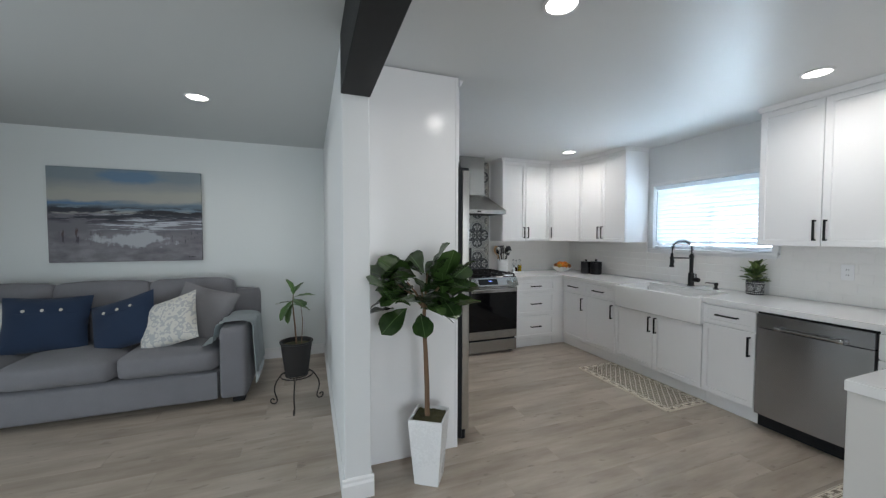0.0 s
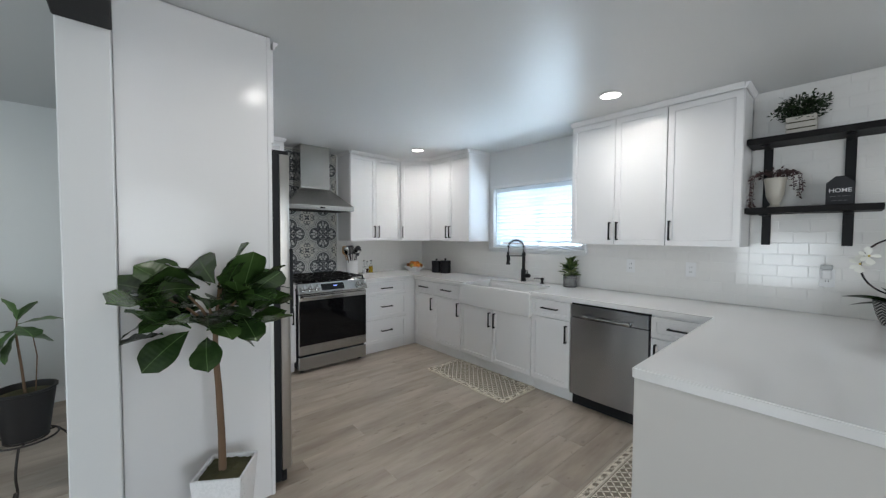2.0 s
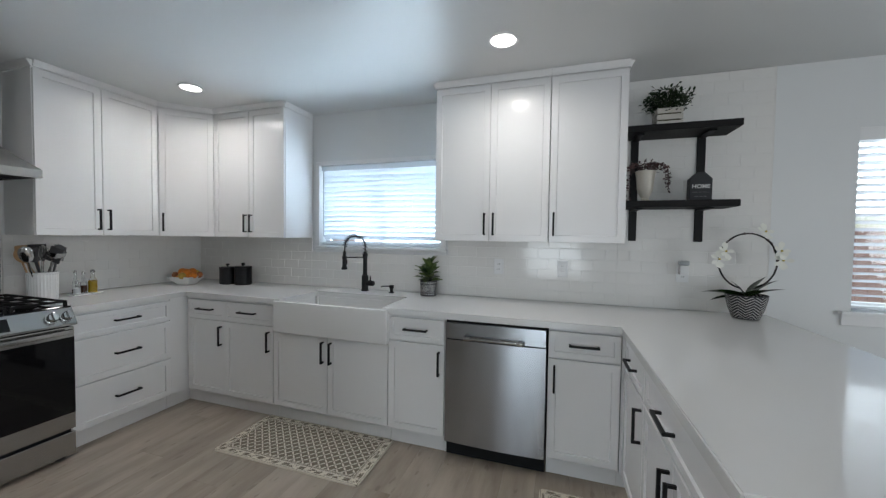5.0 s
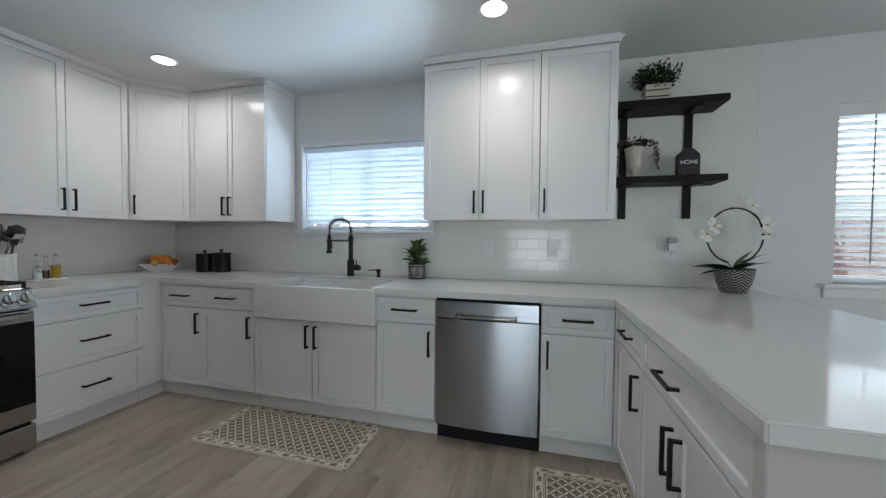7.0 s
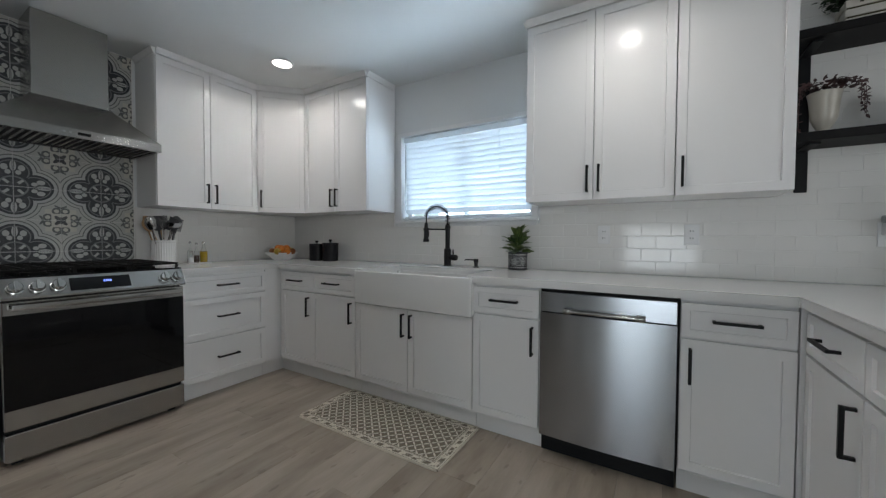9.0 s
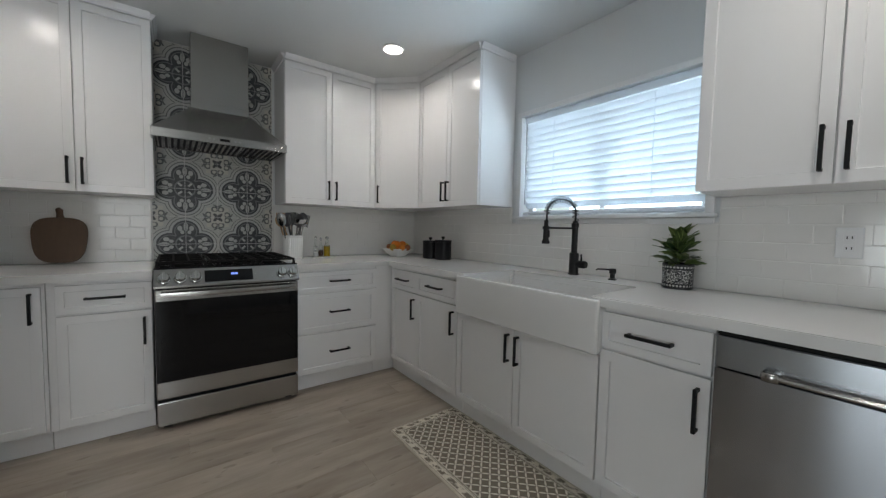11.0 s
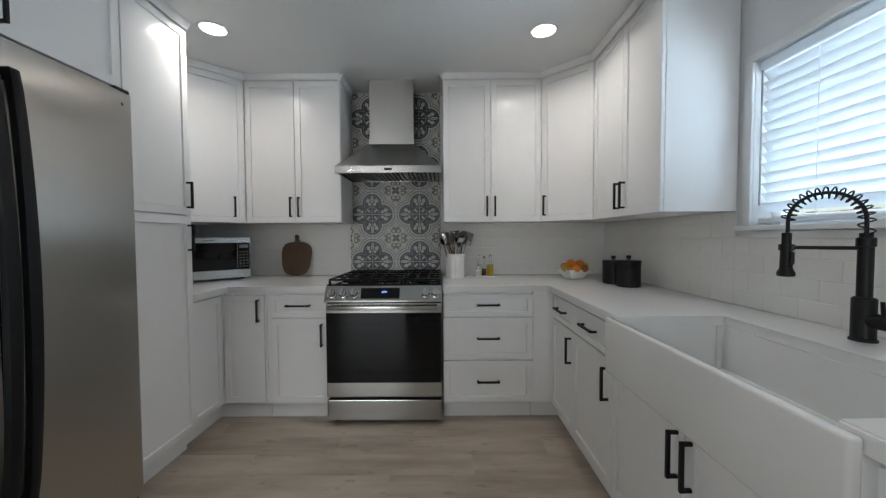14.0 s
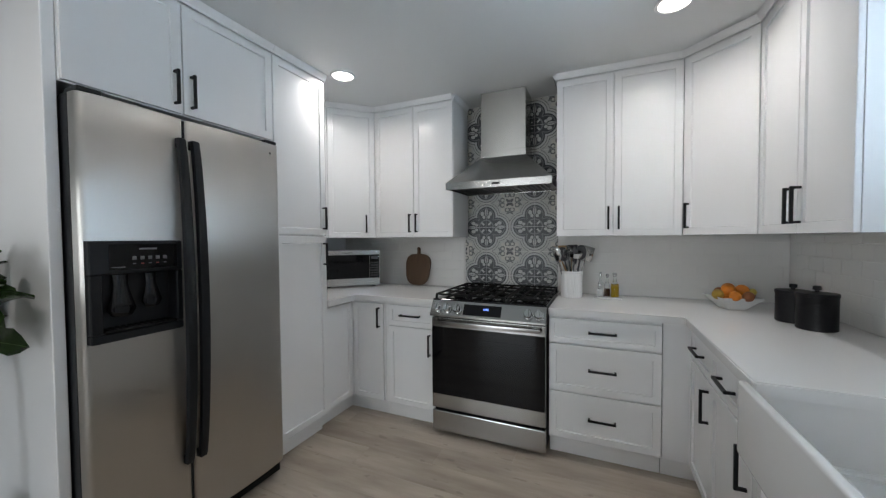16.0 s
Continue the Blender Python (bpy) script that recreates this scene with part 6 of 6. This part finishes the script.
# microwave
M_KEY = pbr("dim_key_print", (0.045, 0.045, 0.05), 0.5)
mw = thing("microwave", ident(.609, 4.268, TOP + .001, 45), "stainless countertop microwave with black glass door", "microwave")
part("casing", boxbm((-.243, -.13, .014), (.243, .118, .322), .004), M_PLASTB, mw)
part("fascia", boxbm((-.246, -.150, .014), (.246, -.1305, .325), .003), M_STEELH, mw, "stainless front frame")
part("door_glass", boxbm((-.244, -.1535, .078), (.150, -.1502, .285), .001), M_GLASSB, mw)
kp = part("keypad", boxbm((.153, -.1535, .078), (.236, -.1502, .285), .001), M_GLASSB, mw)
for i in range(3):
    for j in range(6):
        part("key", boxbm((.163 + i * .024, -.1545, .095 + j * .0225), (.179 + i * .024, -.1534, .107 + j * .0225), .0005), M_KEY, kp)
part("clock_window", boxbm((.163, -.1545, .245), (.227, -.1534, .270), .0005), M_DIM, kp)
part("door_badge", boxbm((-.075, -.1512, .300), (.0, -.1498, .305)), M_KEY, mw)
for sx in (-.21, .18):
    for sy in (-.10, .07):
        part("foot", boxbm((sx, sy, 0), (sx + .03, sy + .03, .0135)), M_PLASTB, mw)

# ---- living room ----
def fabric(name, col, scale=420.0):
    m, tree, p = base_mat(name)
    v = coords(tree)
    big, weave = Ex(tree, noise_tex(tree, v, 5.0)), Ex(tree, noise_tex(tree, v, scale, 1.0))
    f = (big - 0.5) * 0.5 + (weave - 0.5) * 0.8 + 0.5
    tree.links.new(mixcol(tree, f.hi(0.0).lo(1.0), tuple(c * .72 for c in col), tuple(min(1, c * 1.28) for c in col)), p.inputs["Base Color"])
    p.inputs["Roughness"].default_value = 0.95
    p.inputs["Sheen Weight"].default_value = 0.08
    add_bump(tree, p, weave.s, 0.5, 0.0015)
    return m


M_SOFA = fabric("grey_sofa_fabric", (0.175, 0.173, 0.187))
M_NAVY = fabric("navy_linen", (0.011, 0.025, 0.058))
M_GREYC = fabric("grey_cushion", (0.19, 0.185, 0.195))
M_THROW = fabric("blue_grey_throw", (0.50, 0.55, 0.57), 150)


def floral_mat():
    m, tree, p = base_mat("floral_linen")
    v = coords(tree)
    n1 = Ex(tree, noise_tex(tree, v, 9.0, 3.0))
    n2 = Ex(tree, noise_tex(tree, v, 300.0, 1.0))
    band = (((n1 * 40.0).op('SINE') - 0.1) * 2.5).hi(0.0).lo(1.0)
    f = (band * 0.75 * ((n2 - 0.5) * 0.6 + 1.0)).hi(0.0).lo(1.0)
    tree.links.new(mixcol(tree, f, (0.56, 0.545, 0.50), (0.33, 0.345, 0.365)), p.inputs["Base Color"])
    p.inputs["Roughness"].default_value = 0.95
    add_bump(tree, p, n2.s, 0.4, 0.0015)
    return m


M_FLORAL = floral_mat()


def puffy(lo, hi, r=.05, puff=.03, seg=4, seed=0):
    """A soft upholstered block: rounded edges, bulging faces and small creases."""
    bm = bmesh.new()
    bmesh.ops.create_cube(bm, size=2.0)
    bmesh.ops.subdivide_edges(bm, edges=bm.edges, cuts=9, use_grid_fill=True)
    c = [(lo[i] + hi[i]) / 2 for i in range(3)]
    h = [(hi[i] - lo[i]) / 2 for i in range(3)]
    for v in bm.verts:
        u = v.co.copy()
        p = Vector([u[i] * h[i] for i in range(3)])
        q = Vector([max(-(h[i] - r), min(h[i] - r, p[i])) for i in range(3)])
        d = p - q
        if d.length > 1e-6:
            p = q + d.normalized() * r
        for i in range(3):
            j, k = (i + 1) % 3, (i + 2) % 3
            if abs(abs(u[i]) - 1) < 1e-4:
                p[i] += math.copysign(puff * (1 - u[j] ** 2) * (1 - u[k] ** 2), u[i])
        p += Vector((0, 0, .006 * noise.noise(p * 7 + Vector((seed, 0, 0)))))
        v.co = p + Vector(c)
    return bm


so = thing("sofa", ident(-1.72, 3.44, 0), "grey fabric three-seat sofa with loose cushions", "sofa")
part("base", puffy((-1.03, -.005, .045), (1.03, .95, .285), .025, .004), M_SOFA, so, smooth=60)
for k, x0 in enumerate((-1.03, -.343, .343)):
    part("seat_cushion", puffy((x0 + .004, -.005, .288), (x0 + .683, .72, .475), .055, .032, seed=k), M_SOFA, so, smooth=60)
    bc = part("back_cushion", puffy((x0 + .002, -.10, -.27), (x0 + .685, .10, .27), .045, .018, seed=k + 5), M_SOFA, so, smooth=60)
    bc.matrix_local = pose(0, .72, .715, -11, 0, 0)
part("back_frame", puffy((-1.03, .80, .20), (1.25, .98, .865), .05, .004), M_SOFA, so, smooth=60)
for x0 in (-1.255, 1.035):
    part("arm", puffy((x0, -.02, .045), (x0 + .22, .80, .655), .045, .006), M_SOFA, so, smooth=60)
for fx in (-1.2, 1.13):
    for fy in (.03, .86):
        part("foot", boxbm((fx, fy, 0), (fx + .09, fy + .09, .05), .004), M_BEAM, so)


def pillow(name, w, h, d, m, material, label, buttons=False):
    n = 16
    bm = bmesh.new()
    gr = {}
    for s in (-1, 1):
        for i in range(n + 1):
            for j in range(n + 1):
                u, v = 2 * i / n - 1, 2 * j / n - 1
                if s == 1 and (i in (0, n) or j in (0, n)):
                    gr[s, i, j] = gr[-1, i, j]
                    continue
                k = ((1 - abs(u) ** 2.6) * (1 - abs(v) ** 2.6)) ** .55
                pin = 1 - .07 * (1 - abs(u) ** 1.5) * abs(v) ** 3
                pin2 = 1 - .07 * (1 - abs(v) ** 1.5) * abs(u) ** 3
                wr = .008 * noise.noise(Vector((u * 2.2 + w * 9, v * 2.2, s + h * 7))) * k
                gr[s, i, j] = bm.verts.new((u * w / 2 * pin2, s * (d / 2 * k + .003) + wr, v * h / 2 * pin))
    for s in (-1, 1):
        for i in range(n):
            for j in range(n):
                f = [gr[s, i, j], gr[s, i + 1, j], gr[s, i + 1, j + 1], gr[s, i, j + 1]]
                bm.faces.new(f if s == -1 else list(reversed(f)))
    p = thing(name, m, label, "pillow", "pillows on the sofa")
    part("cover", bm, material, p, smooth=60)
    if buttons:
        for k in (-1, 0, 1):
            part("button", lathebm([(.0001, 0), (.012, 0), (.012, .004), (.0001, .005)], 14, False), M_CREAM, p, m=pose(k * w * .2, -d * .47, h * .24, 80, 0, 0))
        bm = bmesh.new()
        tube(bm, [(x * w / 2 * .93, -d * .5 * ((1 - abs(x) ** 2.6) * .92) ** .55 - .004, h * .19) for x in [-1 + .1 * i for i in range(21)]], .0035, 6)
        part("flap_edge", bm, material, p, smooth=60)


pillow("lumbar_pillow", .56, .46, .17, pose(-1.97, 3.85, .690, -14, 1, 3), M_NAVY, "navy blue linen pillow with three buttons", True)
pillow("lumbar_pillow", .50, .45, .16, pose(-1.44, 3.80, .672, -24, -18, -8), M_NAVY, "tilted navy blue linen pillow with buttons", True)
pillow("floral_pillow", .49, .45, .16, pose(-1.10, 3.71, .668, -30, -20, -14), M_FLORAL, "cream and grey floral pillow leaning back", False)
pillow("grey_pillow", .52, .48, .17, pose(-.90, 3.89, .705, -20, 14, -18), M_GREYC, "plain grey pillow leaning in the corner", False)
pillow("floral_pillow", .46, .44, .15, pose(-2.33, 3.88, .68, -16, 4, 4), M_FLORAL, "cream and grey floral pillow beside navy", False)

# throw draped over the arm
bm = bmesh.new()
path_ = [(-.80, .497), (-.72, .51), (-.705, .60), (-.688, .655), (-.64, .672), (-.57, .674), (-.50, .672), (-.462, .66), (-.447, .62), (-.440, .50), (-.432, .36), (-.425, .22)]
fine_ = []
for (xa, za), (xb, zb) in zip(path_, path_[1:]):
    for k in range(3):
        fine_.append((xa + (xb - xa) * k / 3, za + (zb - za) * k / 3))
fine_.append(path_[-1])
NY = 26
gv = []
for i, (x, z) in enumerate(fine_):
    row = []
    u = i / (len(fine_) - 1)
    for j in range(NY + 1):
        v = j / NY
        y = 3.46 + .46 * v + .08 * u * (v - .3) + .02 * noise.noise(Vector((u * 3, v * 2, 4)))
        lift = .010 + .020 * (math.sin(v * 24 + u * 3 + 2 * noise.noise(Vector((u * 4, v * 4, 1)))) * .5 + .5) * (.35 + .65 * u)
        nx = 1.0 if u > .66 else (-.6 if u < .28 else 0)
        row.append(bm.verts.new((x + nx * lift, y, z + (lift if .05 < u < .75 else lift * .3))))
    gv.append(row)
for a, b in zip(gv, gv[1:]):
    for j in range(NY):
        bm.faces.new((a[j], a[j + 1], b[j + 1], b[j]))
bmesh.ops.solidify(bm, geom=bm.faces[:], thickness=.004)
th = thing("throw_blanket", Matrix(), "light blue-grey knitted throw draped over the sofa arm", "blanket")
part("cloth", bm, M_THROW, th, smooth=60)
for j in range(0, 27):
    bm = bmesh.new()
    y = 3.45 + .52 * j / 26 - .01
    x = -.408 + .008 * math.sin(j * 1.7)
    tube(bm, [(x, y, .225), (x + .004, y + .004 * math.sin(j), .19), (x + .002, y + .008 * math.sin(j * 2.1), .150 + .012 * math.sin(j * 3))], [.003, .0045, .0025], 5)
    part("fringe", bm, M_THROW, th)


def painting_mat():
    """Loose abstract seascape, in metres from the canvas's middle."""
    m, tree, p = base_mat("seascape_paint")
    sep = tree.nodes.new("ShaderNodeSeparateXYZ")
    tc = tree.nodes.new("ShaderNodeTexCoord")
    tree.links.new(tc.outputs["Object"], sep.inputs[0])
    x, z = Ex(tree, sep.outputs[0]), Ex(tree, sep.outputs[2])
    wide = Ex(tree, noise_tex(tree, coords(tree, (1.4, 1, 5.0)), 1.9, 5, 0.62))
    streak = Ex(tree, noise_tex(tree, coords(tree, (0.9, 1, 12.0)), 2.1, 6, 0.66))
    streak2 = Ex(tree, noise_tex(tree, coords(tree, (1.1, 3, 9.0)), 2.7, 5, 0.62))
    blot = Ex(tree, noise_tex(tree, coords(tree, (1.5, 1, 3.0)), 3.1, 4, 0.6))
    drip = Ex(tree, noise_tex(tree, coords(tree, (11.0, 1, 2.6)), 1.7, 4, 0.62))
    zz = z + (wide - 0.5) * 0.13
    step = lambda e, a, w: ((e - a) / w).hi(0.0).lo(1.0)
    band = lambda e, c, h, w: step((e - c).absolute() * -1.0, -h, w)
    # sky: grey-blue, a blue opening over a cream cloud
    col = mixcol(tree, step(zz, 0.22, 0.14), (0.37, 0.365, 0.33), (0.20, 0.245, 0.275))
    blue = step((hyp((x - 0.02) / 0.36, (z - 0.385) / 0.085) + (blot - 0.5) * 1.2) * -1.0, -0.95, 0.45)
    col = mixcol(tree, blue, col, (0.12, 0.205, 0.31))
    # far shore: steel blue, bluer to one side
    col = mixcol(tree, band(zz, 0.085, 0.065, 0.04), col, (0.13, 0.19, 0.245))
    col = mixcol(tree, band(zz, 0.12, 0.03, 0.03) * step(x * -1.0, 0.02, 0.30), col, (0.075, 0.17, 0.31))
    # water: grey ground, near-black strokes, white glints
    col = mixcol(tree, step(zz * -1.0, -0.035, 0.035), col, (0.135, 0.13, 0.15))
    col = mixcol(tree, step(streak2, 0.445, 0.05) * band(zz, 0.01, 0.10, 0.05), col, (0.022, 0.025, 0.038))
    col = mixcol(tree, step(streak * -1.0, -0.475, 0.04) * band(zz, -0.07, 0.10, 0.04) * step(x, -0.34, 0.18), col, (0.46, 0.49, 0.54))
    col = mixcol(tree, step(streak2, 0.42, 0.03) * band(z, 0.035, 0.030, 0.02) * step(x, 0.02, 0.12), col, (0.012, 0.013, 0.020))
    low = step(z * -1.0, 0.15, 0.07)
    col = mixcol(tree, low * 0.9, col, mixcol(tree, ((blot - 0.5) * 3.0 + (wide - 0.5) * 2.0 + 0.5).hi(0.0).lo(1.0), (0.120, 0.112, 0.132), (0.235, 0.23, 0.25)))
    foam = step((hyp((x - 0.05) / 0.40, (z + 0.235) / 0.10) + (blot - 0.5) * 2.6 + (drip - 0.5) * 1.2) * -1.0, -0.80, 0.35)
    col = mixcol(tree, foam * 0.9, col, (0.42, 0.44, 0.475))
    col = mixcol(tree, step(drip, 0.55, 0.06) * band(z, -0.225, 0.085, 0.06) * step(x.absolute(), 0.26, 0.10), col, (0.050, 0.045, 0.058))
    col = mixcol(tree, step(drip, 0.56, 0.05) * band(zz, -0.18, 0.05, 0.03) * step(x * -1.0, 0.20, 0.10), col, (0.07, 0.045, 0.045))
    tree.links.new(col, p.inputs["Base Color"])
    p.inputs["Roughness"].default_value = 0.55
    add_bump(tree, p, streak.s, 0.35, 0.002)
    return m


pt = thing("painting", ident(-1.662, WY - .001, 1.612), "unframed canvas with an abstract grey-blue seascape", "painting")
part("canvas", boxbm((-.622, -.036, -.46), (.622, 0, .46), .004, 2), painting_mat(), pt)
bm = bmesh.new()
x = .50
for w in (.012, .008, .016, .010):
    box(bm, (x, -.0372, -.425), (x + w, -.0362, -.418))
    x += w + .004
part("signature", bm, M_DARK, pt)
